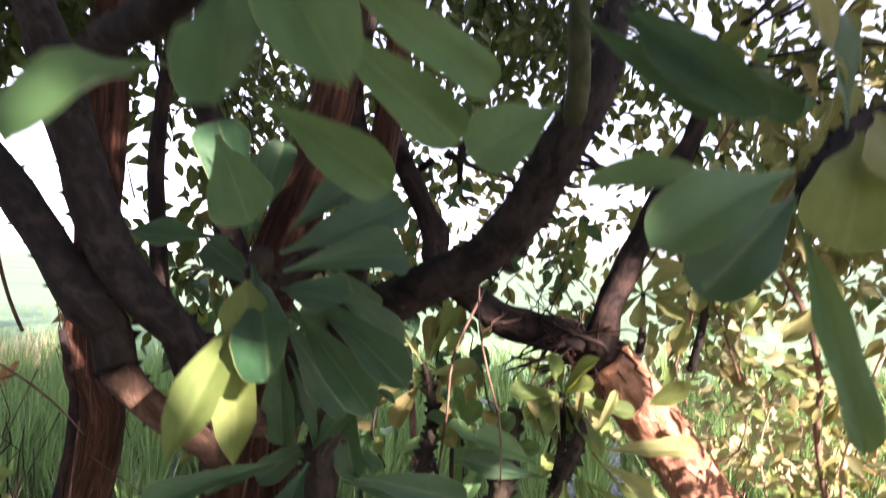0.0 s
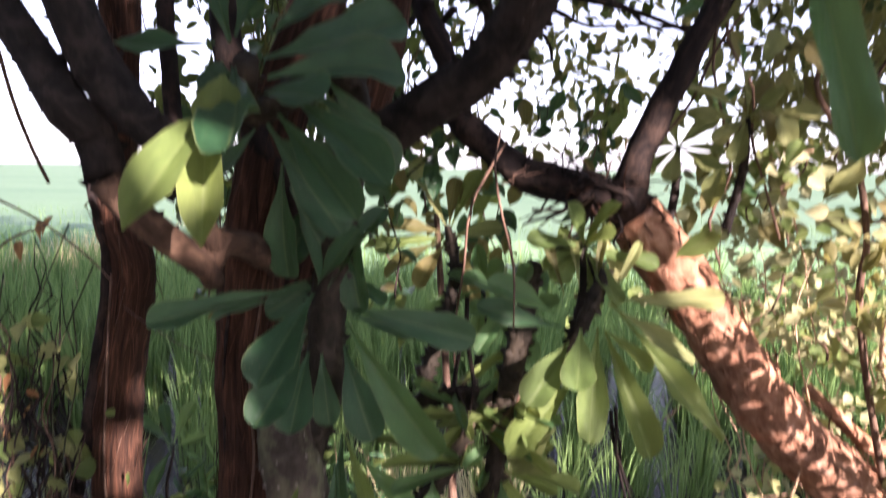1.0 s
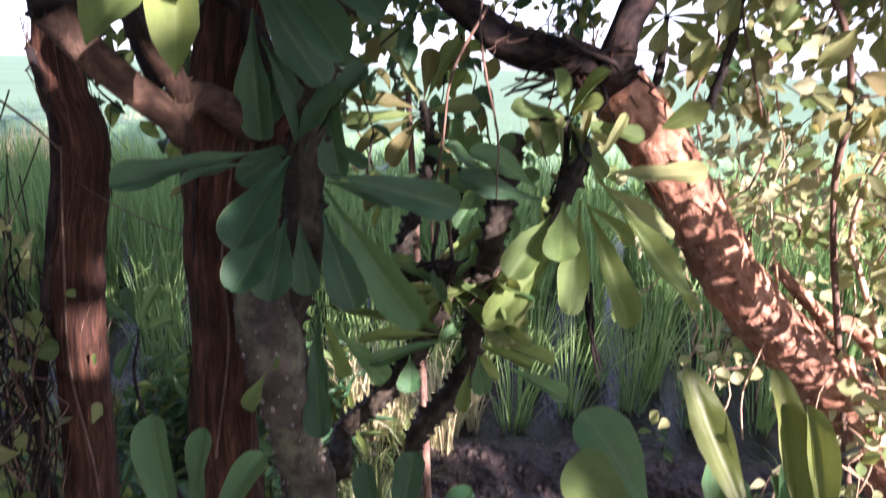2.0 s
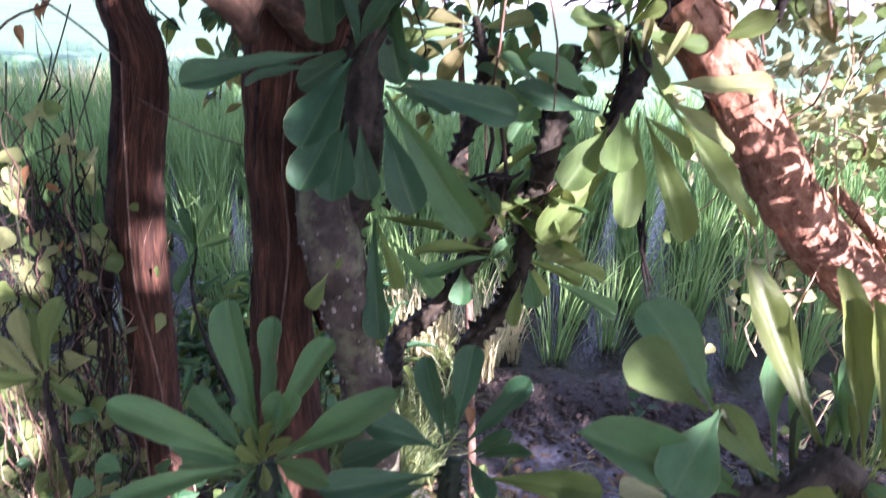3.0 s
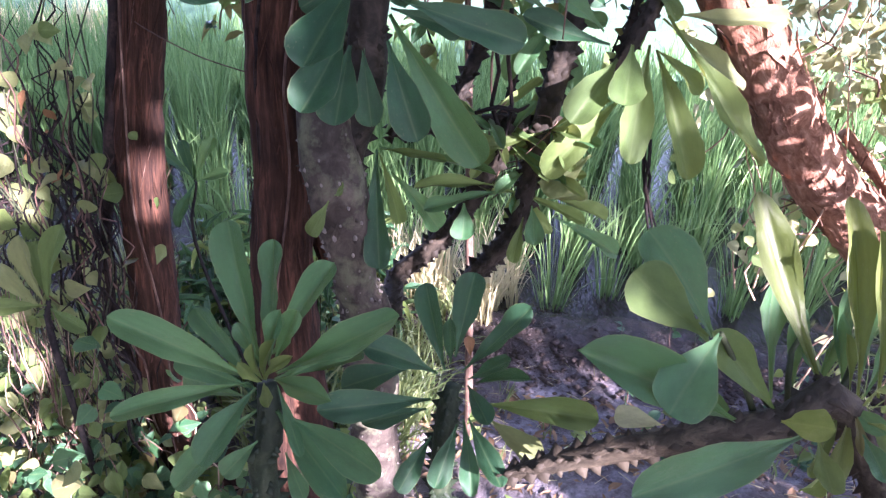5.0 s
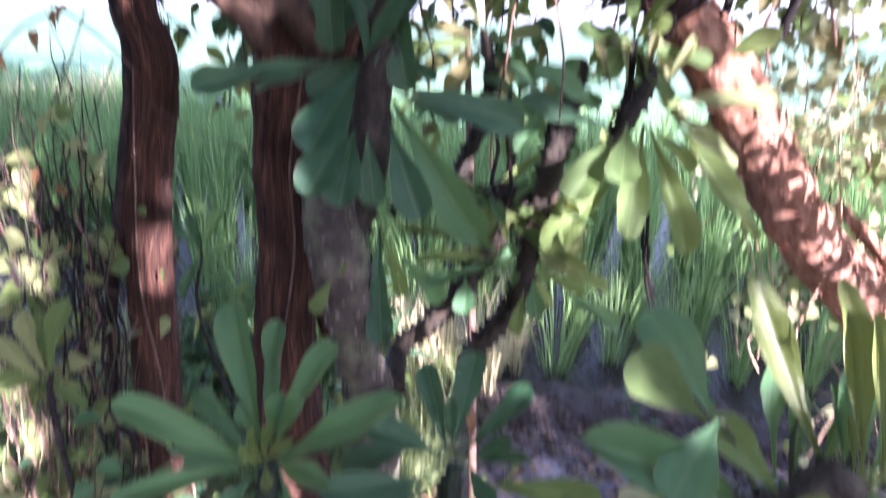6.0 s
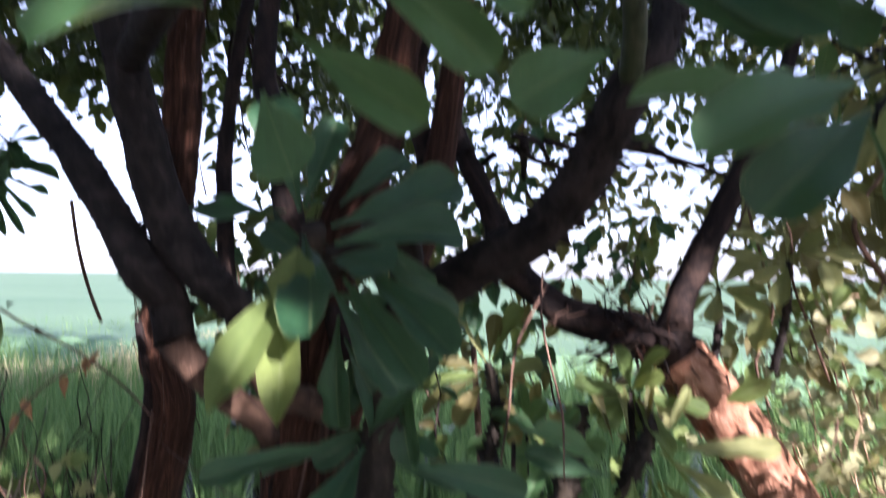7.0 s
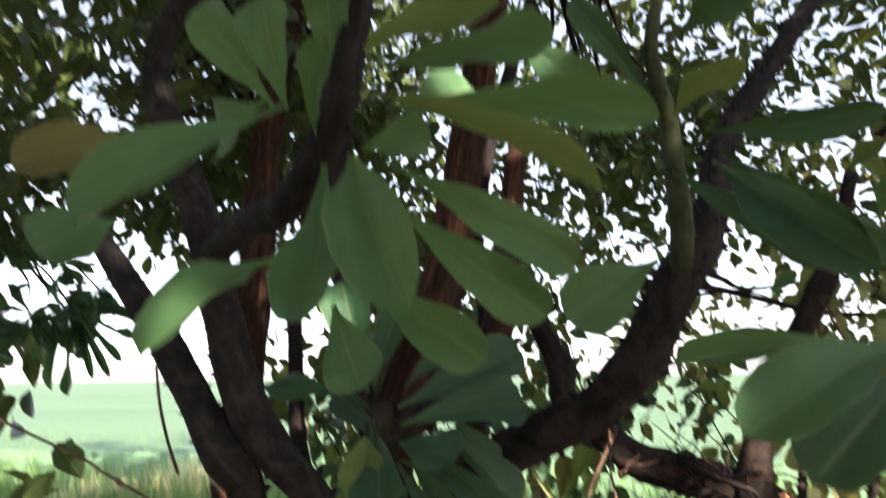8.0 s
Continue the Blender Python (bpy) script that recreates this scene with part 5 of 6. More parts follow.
branch(twigs, [(-0.804, 1.550, 1.339), (-0.726, 1.500, 1.308), (-0.540, 1.380, 1.274), (-0.355, 1.250, 1.267)], [0.0012, 0.0012, 0.0012, 0.0012], TWIG, "vine_stem", seg=4)
branch(red_tree, [(-0.748, 1.490, 1.384), (-0.769, 1.490, 1.175), (-0.804, 1.510, 0.873), (-0.786, 1.530, 0.551), (-0.808, 1.550, 0.080)], [0.002, 0.003, 0.003, 0.003, 0.003], TWIG, "vine_stem", seg=5)
branch(mid_tree, [(-0.315, 1.190, 1.409), (-0.336, 1.200, 1.295), (-0.344, 1.210, 1.130), (-0.355, 1.220, 0.917)], [0.003, 0.0035, 0.003, 0.003], BARK_DARK, "vine_stem", seg=5)
branch(mid_tree, [(-0.261, 1.190, 1.411), (-0.286, 1.190, 1.264), (-0.288, 1.200, 1.107), (-0.329, 1.210, 0.878)], [0.002, 0.0025, 0.0025, 0.0025], TWIG, "vine_stem", seg=5)

# dark twisted vines over the channel
branch(twigs, [(0.335, 1.500, 1.145), (0.341, 1.500, 1.087), (0.359, 1.500, 1.029), (0.381, 1.500, 0.962)], [0.004, 0.004, 0.004, 0.002], BARK_DARK, "vine_stem", seg=6)
branch(twigs, [(0.343, 1.500, 1.155), (0.347, 1.490, 1.103), (0.349, 1.500, 1.052), (0.384, 1.500, 0.975)], [0.004, 0.004, 0.004, 0.002], BARK_DARK, "vine_stem", seg=6)
branch(twigs, [(0.333, 1.500, 1.122), (0.357, 1.510, 1.074), (0.357, 1.500, 1.016), (0.378, 1.500, 0.943)], [0.004, 0.004, 0.004, 0.002], BARK_DARK, "vine_stem", seg=6)
branch(twigs, [(0.024, 1.360, 1.363), (0.044, 1.360, 1.288), (0.035, 1.360, 1.228), (0.060, 1.360, 1.168), (0.055, 1.370, 1.122)], [0.004, 0.004, 0.004, 0.004, 0.002], BARK_DARK, "vine_stem", seg=6)
branch(twigs, [(0.057, 1.360, 1.392), (0.058, 1.360, 1.309), (0.071, 1.370, 1.229), (0.062, 1.370, 1.155)], [0.004, 0.004, 0.004, 0.002], BARK_DARK, "vine_stem", seg=6)
branch(twigs, [(0.007, 1.360, 1.210), (0.048, 1.350, 1.226), (0.083, 1.360, 1.220), (0.102, 1.370, 1.231)], [0.004, 0.004, 0.004, 0.002], BARK_DARK, "vine_stem", seg=6)

# sunlit creeper over the leaning tree
rs = random.Random(77)
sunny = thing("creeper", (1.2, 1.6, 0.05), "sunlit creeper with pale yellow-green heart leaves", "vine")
branch(sunny, [(1.15, 1.62, 0.0), (0.829, 1.560, 1.214), (0.787, 1.520, 1.508), (0.753, 1.520, 1.651), (0.678, 1.520, 1.788), (0.734, 1.520, 1.898)], [0.008, 0.007, 0.006, 0.006, 0.005, 0.003], TWIG, "vine_stem", seg=7)
branch(sunny, [(1.5, 1.7, 0.0), (0.913, 1.560, 1.124), (0.844, 1.540, 1.267), (0.864, 1.540, 1.402), (1.0, 1.55, 1.75)], [0.007, 0.007, 0.006, 0.005, 0.003], TWIG_PALE, "vine_stem", seg=7)
for i in range(84):
    a = Vector((rs.uniform(0.60, 1.45), rs.uniform(1.40, 1.85), rs.uniform(0.8, 1.75)))
    b = a + Vector((rs.uniform(-0.25, 0.25), rs.uniform(-0.1, 0.1), rs.uniform(-0.35, 0.25)))
    pts = hanging(rs, a, b, 5, 0.025)
    branch(sunny, pts, [0.0025, 0.0022, 0.002, 0.002, 0.0018, 0.0012], TWIG_PALE if i % 2 else TWIG, "vine_stem", seg=5)
    for p in pts:
        for _ in range(2):
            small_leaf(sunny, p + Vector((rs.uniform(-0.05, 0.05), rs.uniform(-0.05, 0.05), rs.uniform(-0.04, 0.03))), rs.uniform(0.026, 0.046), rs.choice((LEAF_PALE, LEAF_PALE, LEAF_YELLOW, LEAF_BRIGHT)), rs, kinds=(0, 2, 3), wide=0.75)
for i in range(34):
    a = Vector((rs.uniform(0.66, 1.5), rs.uniform(1.45, 1.95), rs.uniform(0.55, 0.9)))
    branch(sunny, hanging(rs, a, a + Vector((rs.uniform(-0.18, 0.12), rs.uniform(-0.05, 0.05), rs.uniform(0.35, 0.85))), 6, 0.03), [0.0026, 0.0024, 0.0022, 0.002, 0.0018, 0.0015, 0.001], TWIG_PALE, "vine_stem", seg=5)
drooping = thing("creeper", (1.0, 1.55, 1.8), "hanging olive and yellowing leaves on thin stems", "vine")
for i in range(370):
    p = Vector((rs.uniform(0.50, 1.6), rs.uniform(1.4, 2.0), 1.50 + 0.85 * rs.random() ** 0.9))
    ob = small_leaf(drooping, p, rs.uniform(0.05, 0.095), rs.choice((LEAF_OLIVE, LEAF_OLIVE, LEAF_YELLOW, LEAF_YELLOW, LEAF_BRIGHT, LEAF_MID)), rs, down=1.0, kinds=(3, 4), wide=0.48)
for i in range(10):
    a = Vector((rs.uniform(0.5, 1.25), rs.uniform(1.45, 1.7), rs.uniform(1.9, 2.3)))
    branch(drooping, hanging(rs, a, a + Vector((rs.uniform(-0.3, 0.3), 0, -0.5)), 5, 0.03), [0.003] * 6, TWIG, "vine_stem", seg=5)

# scrub of thin stems and small leaves behind the trunks
rs = random.Random(123)
scrub = thing("shrub", (0.0, 1.95, 0.0), "thin leafy shrub growing up behind the trunks", "shrub")
branch(scrub, [(0.0, 1.95, -0.05), (-0.05, 1.95, 0.8), (-0.1, 1.95, 1.5)], [0.014, 0.012, 0.008], TWIG, "stem", seg=7)
for i in range(34):
    a = Vector((rs.uniform(-0.75, 0.55), rs.uniform(1.55, 2.25), rs.uniform(1.25, 1.75)))
    b = a + Vector((rs.uniform(-0.2, 0.2), rs.uniform(-0.1, 0.1), rs.uniform(0.15, 0.5)))
    pts = hanging(rs, a, b, 5, 0.02)
    branch(scrub, pts, [0.003, 0.0026, 0.0022, 0.002, 0.0016, 0.001], TWIG if i % 2 else BARK_DARK, "twig", seg=5)
    for p in pts:
        for _ in range(3):
            small_leaf(scrub, p + Vector((rs.uniform(-0.04, 0.04), rs.uniform(-0.04, 0.04), rs.uniform(-0.04, 0.04))), rs.uniform(0.045, 0.075), rs.choice((LEAF_DARK, LEAF_DARK, LEAF_OLIVE, LEAF_BRIGHT)), rs, kinds=(3, 4), wide=0.55)
for c, n, mat_ in (((0.062, 1.620, 1.359), 7, LEAF_MID), ((0.132, 1.450, 1.368), 6, LEAF_MID), ((0.265, 1.420, 1.482), 9, LEAF_BRIGHT), ((0.455, 1.600, 1.673), 8, LEAF_YELLOW), ((0.572, 1.550, 1.728), 8, LEAF_YELLOW)):
    c = Vector(c)
    sh = branch(spurge, [c + Vector((-0.02, 0.03, -0.22)), c + Vector((0, 0.01, -0.1)), c], [0.009, 0.008, 0.005], STEM_OLD, spines=0.006, seed=int(c.x * 100) + 300)
    rows = []
    for k in range(n):
        a = 6.283 * k / n + rs.uniform(-0.3, 0.3)
        d = Vector((math.cos(a), -0.35 + rs.uniform(-0.3, 0.3), math.sin(a) * 0.8 - 0.15)).normalized()
        rows.append((c, c + d * rs.uniform(0.08, 0.14), rs.uniform(0.03, 0.044)))
    leaves(sh, rows, mat_)
# short dry twigs and hairs on top of the knotted limb
for i in range(26):
    s_ = rs.random()
    a = Vector((0.325, 1.500, 1.586)).lerp(Vector((0.127, 1.530, 1.636)), s_)
    branch(lean_tree, hanging(rs, a, a + Vector((rs.uniform(-0.09, 0.09), rs.uniform(-0.04, 0.04), rs.uniform(-0.06, 0.13))), 4, 0.012), [0.0018, 0.0016, 0.0013, 0.001, 0.0006], TWIG if i % 2 else BARK_DARK, "twig", seg=4)

# knotted roots and dead shreds where the limbs meet
for i in range(30):
    a = Vector((0.337, 1.500, 1.566)) + Vector((rs.uniform(-0.08, 0.05), rs.uniform(-0.05, 0.03), rs.uniform(-0.05, 0.05)))
    b = a + Vector((rs.uniform(-0.14, 0.12), rs.uniform(-0.06, 0.04), rs.uniform(-0.16, 0.10)))
    r0 = rs.uniform(0.002, 0.005)
    branch(lean_tree, hanging(rs, a, b, 4, 0.02), [r0, r0, r0 * 0.8, r0 * 0.6, r0 * 0.3], BARK_DARK if i % 3 else BARK_RED, "root", seg=5)

# seedling spurge behind the creeper
seedling = thing("spurge_plant", (-0.955, 1.350, 0.620), "yellowing spurge seedling among the creepers", "spurge", "young spurges")
st = branch(seedling, [(-0.93, 1.38, 0.0), (-0.955, 1.350, 0.589), (-0.942, 1.350, 0.704)], [0.009, 0.008, 0.006], STEM_OLD, "stem", spines=0.004, seed=31)
leaves(st, [
    ((-0.943, 1.350, 0.697), (-0.879, 1.360, 0.893), 0.045, LEAF_BRIGHT),
    ((-0.954, 1.350, 0.695), (-0.973, 1.340, 0.866), 0.042, LEAF_YELLOW),
    ((-0.955, 1.340, 0.686), (-1.011, 1.300, 0.812), 0.042, LEAF_YELLOW),
    ((-0.942, 1.340, 0.695), (-1.040, 1.280, 0.707), 0.040, LEAF_BRIGHT),
    ((-0.950, 1.360, 0.683), (-0.986, 1.400, 0.826), 0.040, LEAF_BRIGHT),
    ((-0.933, 1.340, 0.689), (-0.818, 1.300, 0.670), 0.036, LEAF_BRIGHT),
])

# a lone shoot between the two red trunks, and creeper leaves on the bark
shoot = thing("spurge_plant", (-0.60, 1.75, 0.0), "thin spurge shoot with a few drooping leaves", "spurge", "young spurges")
st = branch(shoot, [(-0.60, 1.80, -0.03), (-0.787, 1.750, 0.647), (-0.757, 1.720, 0.887)], [0.006, 0.005, 0.003], STEM_OLD, "stem", spines=0.003, seed=33)
leaves(st, [
    ((-0.757, 1.720, 0.887), (-0.789, 1.660, 0.777), 0.036),
    ((-0.756, 1.720, 0.895), (-0.714, 1.760, 0.999), 0.034, LEAF_MID),
    ((-0.761, 1.720, 0.895), (-0.834, 1.680, 0.985), 0.030),
    ((-0.752, 1.720, 0.888), (-0.674, 1.740, 0.916), 0.032, LEAF_MID),
    ((-0.764, 1.720, 0.894), (-0.819, 1.780, 0.978), 0.032),
])
for p, s_ in (((-0.710, 1.470, 0.814), 0.05), ((-0.711, 1.470, 0.933), 0.03), ((-0.750, 1.460, 1.085), 0.025), ((-0.856, 1.500, 1.188), 0.05), ((-0.876, 1.500, 1.115), 0.05), ((-0.867, 1.500, 1.016), 0.045), ((-0.873, 1.500, 0.965), 0.045), ((-1.063, 1.500, 1.148), 0.07), ((-1.056, 1.450, 1.005), 0.06), ((-1.024, 1.450, 0.928), 0.055), ((-1.037, 1.450, 1.072), 0.05), ((-0.871, 1.450, 0.916), 0.05)):
    small_leaf(creeper, p, s_, LEAF_BRIGHT if s_ < 0.05 else LEAF_YELLOW, random.Random(int(s_ * 1e4 + p[2] * 1e3)), down=0.8)

# ---- undergrowth on the bank ----
rs = random.Random(93)
low_creeper = thing("creeper", (-1.0, 1.3, 0.02), "low creeper with round leaves and dry stems on the bank", "vine")
for i in range(34):
    x, y = rs.uniform(-1.35, -0.55), rs.uniform(1.05, 1.5)
    a = Vector((x, y, rs.uniform(0.02, 0.15)))
    pts = hanging(rs, a, a + Vector((rs.uniform(-0.25, 0.25), rs.uniform(-0.1, 0.1), rs.uniform(0.05, 0.45))), 6, 0.03)
    branch(low_creeper, pts, [0.0028, 0.0025, 0.0022, 0.002, 0.0018, 0.0016, 0.001], TWIG_PALE if i % 3 else TWIG, "vine_stem", seg=5)
    for p in pts[1:]:
        for _ in range(2):
            small_leaf(low_creeper, p + Vector((rs.uniform(-0.06, 0.06), rs.uniform(-0.05, 0.05), rs.uniform(-0.04, 0.04))), rs.uniform(0.038, 0.07), rs.choice((LEAF_BRIGHT, LEAF_YELLOW, LEAF_OLIVE, LEAF_MID, LEAF_MID, LEAF_DARK)), rs, kinds=(0, 1, 2))
rs = random.Random(91)


def herb(x, y, height, n, material, size, kinds, label, wide=0.62):
    z = ground_height(x, y)
    h = thing("herb", (x, y, z), label, "herb", "herbs on the bank")
    top = Vector((x + rs.uniform(-0.06, 0.06), y + rs.uniform(-0.06, 0.06), z + height))
    pts = hanging(rs, (x, y, z - 0.01), top, 4, 0.012)
    branch(h, pts, [0.003, 0.0026, 0.0022, 0.0018, 0.001], TWIG if rs.random() < 0.5 else STEM_GREEN, "stem", seg=5)
    for i in range(n):
        s = (i + 1) / n
        p = pts[0].lerp(pts[-1], 0.25 + 0.75 * s)
        small_leaf(h, p, size * rs.uniform(0.7, 1.25), material if rs.random() < 0.8 else LEAF_BRIGHT, rs, face=(0, -0.3, 1.0), down=0.0, kinds=kinds, wide=wide)


for i in range(150):
    x, y = rs.uniform(-1.6, -0.25), rs.uniform(0.9, 2.1)
    if abs(x + 0.68) < 0.10 and abs(y - 1.6) < 0.10:
        continue
    herb(x, y, rs.uniform(0.10, 0.42), rs.randint(5, 9), LEAF_DARK if rs.random() < 0.6 else LEAF_BRIGHT, 0.055, (3, 4), "low herb with small oval green leaves")
for i in range(56):
    x, y = rs.uniform(0.0, 1.5), rs.uniform(1.05, 1.95)
    if 0.1 < x < 1.2 and y > 1.3 and i % 3:
        continue
    herb(x, y, rs.uniform(0.06, 0.22), rs.randint(5, 8), LEAF_DARK if rs.random() < 0.5 else LEAF_BRIGHT, 0.045, (3, 4), "low herb with small oval green leaves")

r4 = random.Random(17)
for i in range(36):
    herb(r4.uniform(-1.30, -0.34), r4.uniform(2.25, 2.92), r4.uniform(0.10, 0.34), r4.randint(8, 13), LEAF_DARK, 0.13, (3, 4), "leafy weed with narrow pointed leaves", 0.16)
for i in range(60):
    herb(rs.uniform(-1.25, -0.40), rs.uniform(1.85, 2.75), rs.uniform(0.18, 0.48), rs.randint(8, 13), LEAF_DARK if rs.random() < 0.7 else LEAF_MID, 0.12, (3, 4), "leafy weed with narrow pointed leaves", 0.22)
for i in range(16):
    herb(rs.uniform(0.55, 1.5), rs.uniform(1.9, 2.7), rs.uniform(0.08, 0.24), rs.randint(6, 9), LEAF_DARK, 0.05, (3, 4), "low herb with small oval green leaves")

def tuft(bm, uvl, x, y, n, height, spread, rs):
    z = ground_height(x, y) - 0.01
    for _ in range(n):
        a, o, h = rs.uniform(0, 6.283), spread * rs.uniform(0.15, 1), height * rs.uniform(0.5, 1.1)
        bx, by = x + rs.uniform(-0.03, 0.03), y + rs.uniform(-0.03, 0.03)
        blade(bm, uvl, (bx, by, z), (bx + math.cos(a) * o, by + math.sin(a) * o, z + h * rs.uniform(0.5, 1)), (bx + math.cos(a) * o * 0.3, by + math.sin(a) * o * 0.3, z + h * 0.85), rs.uniform(0.004, 0.008), 4)


bm, pale = bmesh.new(), bmesh.new()
for i in range(210):
    x, y = rs.uniform(-2.2, 2.0), rs.uniform(1.65, 2.75)
    if -0.1 < x < 1.35:
        continue
    tuft(bm, bm.loops.layers.uv.verify(), x, y, 24, 0.30, 0.22, rs)
for i in range(46):
    tuft(bm, bm.loops.layers.uv.verify(), rs.uniform(-0.68, -0.12), rs.uniform(1.65, 2.45), 20, 0.32, 0.26, rs)
for i in range(24):
    tuft(bm, bm.loops.layers.uv.verify(), rs.uniform(0.0, 1.2), rs.uniform(1.2, 2.3), 6, 0.13, 0.10, rs)
for i in range(18):
    tuft(pale, pale.loops.layers.uv.verify(), rs.uniform(-0.5, 0.1), rs.uniform(2.5, 3.1), 30, 0.55, 0.2, rs)
# a dry strip between the fields
for i in range(130):
    x, y = -6.0 + rs.uniform(-0.14, 0.14), rs.uniform(5.0, 12.0)
    for _ in range(6):
        bx, by, h = x + rs.uniform(-0.1, 0.1), y + rs.uniform(-0.1, 0.1), rs.uniform(0.55, 0.80)
        blade(pale, pale.loops.layers.uv.verify(), (bx, by, 0), (bx + rs.uniform(-0.15, 0.15), by, h), (bx, by, h * 0.8), 0.016, 2)
tagged(new("bank_grass", mesh_of("bank_grass", bm, GRASS)), "tufts of green grass on the wet bank", "grass", kind="stuff")
tagged(new("straw_grass", mesh_of("straw_grass", pale, RICE_PALE)), "pale straw-coloured grass in the sun", "grass", kind="stuff")

# clods and crumbs along the ridge, sticks and chaff on the mud
bm, chaff = bmesh.new(), bmesh.new()
for i in range(1500):
    x, y = rs.uniform(-0.5, 2.0), (rs.gauss(2.5, 0.11) if i % 6 else rs.uniform(1.3, 2.6))
    if y > 2.85:
        continue
    c, s_ = Vector((x, y, ground_height(x, y) + 0.002)), rs.uniform(0.006, 0.022) * (1 if i % 3 else 0.6)
    v = [bm.verts.new(c + Vector((d.x * rs.uniform(0.6, 1.3), d.y * rs.uniform(0.6, 1.3), d.z * rs.uniform(0.4, 0.9))) * s_)
         for d in (Vector(q) for q in ((1, 0, 0), (0, 1, 0), (-1, 0, 0), (0, -1, 0), (0, 0, 1), (0, 0, -1)))]
    for k in range(4):
        bm.faces.new((v[k], v[(k + 1) % 4], v[4]))
        bm.faces.new((v[(k + 1) % 4], v[k], v[5]))
tagged(new("soil_crumbs", mesh_of("soil_crumbs", bm, CLOD)), "dark crumbly clods on the wet mud", "soil", kind="stuff")
for i in range(700):
    x, y = rs.uniform(-1.6, 1.7), rs.uniform(1.0, 2.5)
    a, ln, z = rs.uniform(0, 6.283), rs.uniform(0.02, 0.10), ground_height(x, y) + 0.006
    dx, dy = math.cos(a) * ln, math.sin(a) * ln
    blade(chaff, chaff.loops.layers.uv.verify(), (x, y, z), (x + dx, y + dy, ground_height(x + dx, y + dy) + rs.uniform(0.006, 0.03)), (x + dx / 2, y + dy / 2, z + 0.012), rs.uniform(0.002, 0.004), 2)
tagged(new("chaff", mesh_of("chaff", chaff, RICE_PALE)), "pale bits of straw on the mud", "straw", kind="stuff")

# one leaf whose pale colour stands in for a bright spot of sun
sun_patch = thing("fallen_leaf", (0.302, 0.900, 0.924), "leaf coloured pale for a sunlit patch by the spiny stem", "leaf")
leaf_ob = under(new("blade", SMALL_MESHES[LEAF_PALE.name][2]), sun_patch)
leaf_ob.matrix_basis = leaf_matrix((0.258, 0.880, 0.950), (0.312, 0.860, 0.958), 0.03, (0.4, -0.7, 0.6))

dead = thing("dead_leaf", (0.057, 1.000, 0.937), "curled rust-red dead leaf hanging from a thin stalk", "leaf")
dead_ob = under(new("blade", SMALL_MESHES[LEAF_DRY.name][1]), dead)
dead_ob.matrix_basis = leaf_matrix((0.054, 1.000, 0.963), (0.060, 0.990, 0.936), 0.016, (0.3, -0.9, 0.2))
branch(dead, [(0.020, 1.060, 1.033), (0.042, 1.020, 1.000), (0.054, 1.000, 0.963)], [0.0012, 0.0012, 0.001], TWIG, "stalk", seg=5)

# leaf litter
bm = bmesh.new()
for i in range(2600):
    x, y = rs.uniform(-1.8, 1.8), rs.uniform(0.5, 2.3)
    z = ground_height(x, y) + 0.004
    a, ln = rs.uniform(0, 6.283), rs.uniform(0.02, 0.06)
    m = leaf_matrix((x, y, z), (x + math.cos(a) * ln, y + math.sin(a) * ln, z + rs.uniform(0, 0.012)), ln * rs.uniform(0.25, 0.5), (rs.uniform(-0.4, 0.4), rs.uniform(-0.4, 0.4), 1))
    leaf_bm(rs.uniform(-0.2, 0.2), 0.2, 0.06, i, PROFILE_OVAL[::2], 0, bm, m, 2)
tagged(new("leaf_litter", mesh_of("leaf_litter", bm, LEAF_LITTER)), "scattered dry brown leaves on wet soil", "leaf litter", kind="stuff")

# ---- crowns of the trees behind and overhead ----
CROWN_PROFILE = ((0.0, 0.06), (0.2, 0.7), (0.5, 1.0), (0.8, 0.6), (1.0, 0.03))


def crown_bm(bm, rs, place, spread, count, size, hang=0.5, keep=None):
    for _ in range(count):
        while True:
            u = Vector((rs.uniform(-1, 1), rs.uniform(-1, 1), rs.uniform(-1, 1)))
            if u.length < 1:
                break
        p = Vector(place) + Vector((u.x * spread[0], u.y * spread[1], u.z * spread[2]))
        d = Vector((rs.uniform(-1, 1), rs.uniform(-1, 1), rs.uniform(-1, 0.5) - hang)).normalized()
        ln = size * rs.uniform(0.6, 1.25)
        if keep and not (keep(p) and keep(p + d * ln * 0.5) and keep(p + d * ln)):
            continue
        m = leaf_matrix(p, p + d * ln, ln * rs.uniform(0.4, 0.6), (rs.uniform(-1, 1), rs.uniform(-1, 1), rs.uniform(0, 1.2)))
        leaf_bm(rs.uniform(0, 0.25), 0.2, 0.03, rs.randrange(999), CROWN_PROFILE, 0, bm, m, 2)


def crown(parent, clumps, count, size, seed, label, spread=(0.3, 0.3, 0.24), material=LEAF_CROWN, twig_to=None, keep=None, every=4, thick=1.0):
    rs = random.Random(seed)
    bm = bmesh.new()
    for c in clumps:
        crown_bm(bm, rs, c, spread, count, size, keep=keep)
    ob = under(new("crown", mesh_of("crown", bm, material)), parent)
    if twig_to:
        for c in clumps[::every]:
            c = Vector(c)
            way = hanging(rs, Vector(twig_to).lerp(c, 0.15), c, 5, 0.05)
            if keep and not all(keep(a.lerp(b, k / 4)) for a, b in zip(way, way[1:]) for k in range(4)):
                continue
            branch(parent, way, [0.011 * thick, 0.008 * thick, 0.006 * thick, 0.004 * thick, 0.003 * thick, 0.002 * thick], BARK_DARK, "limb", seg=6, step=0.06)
    return tagged(ob, label)


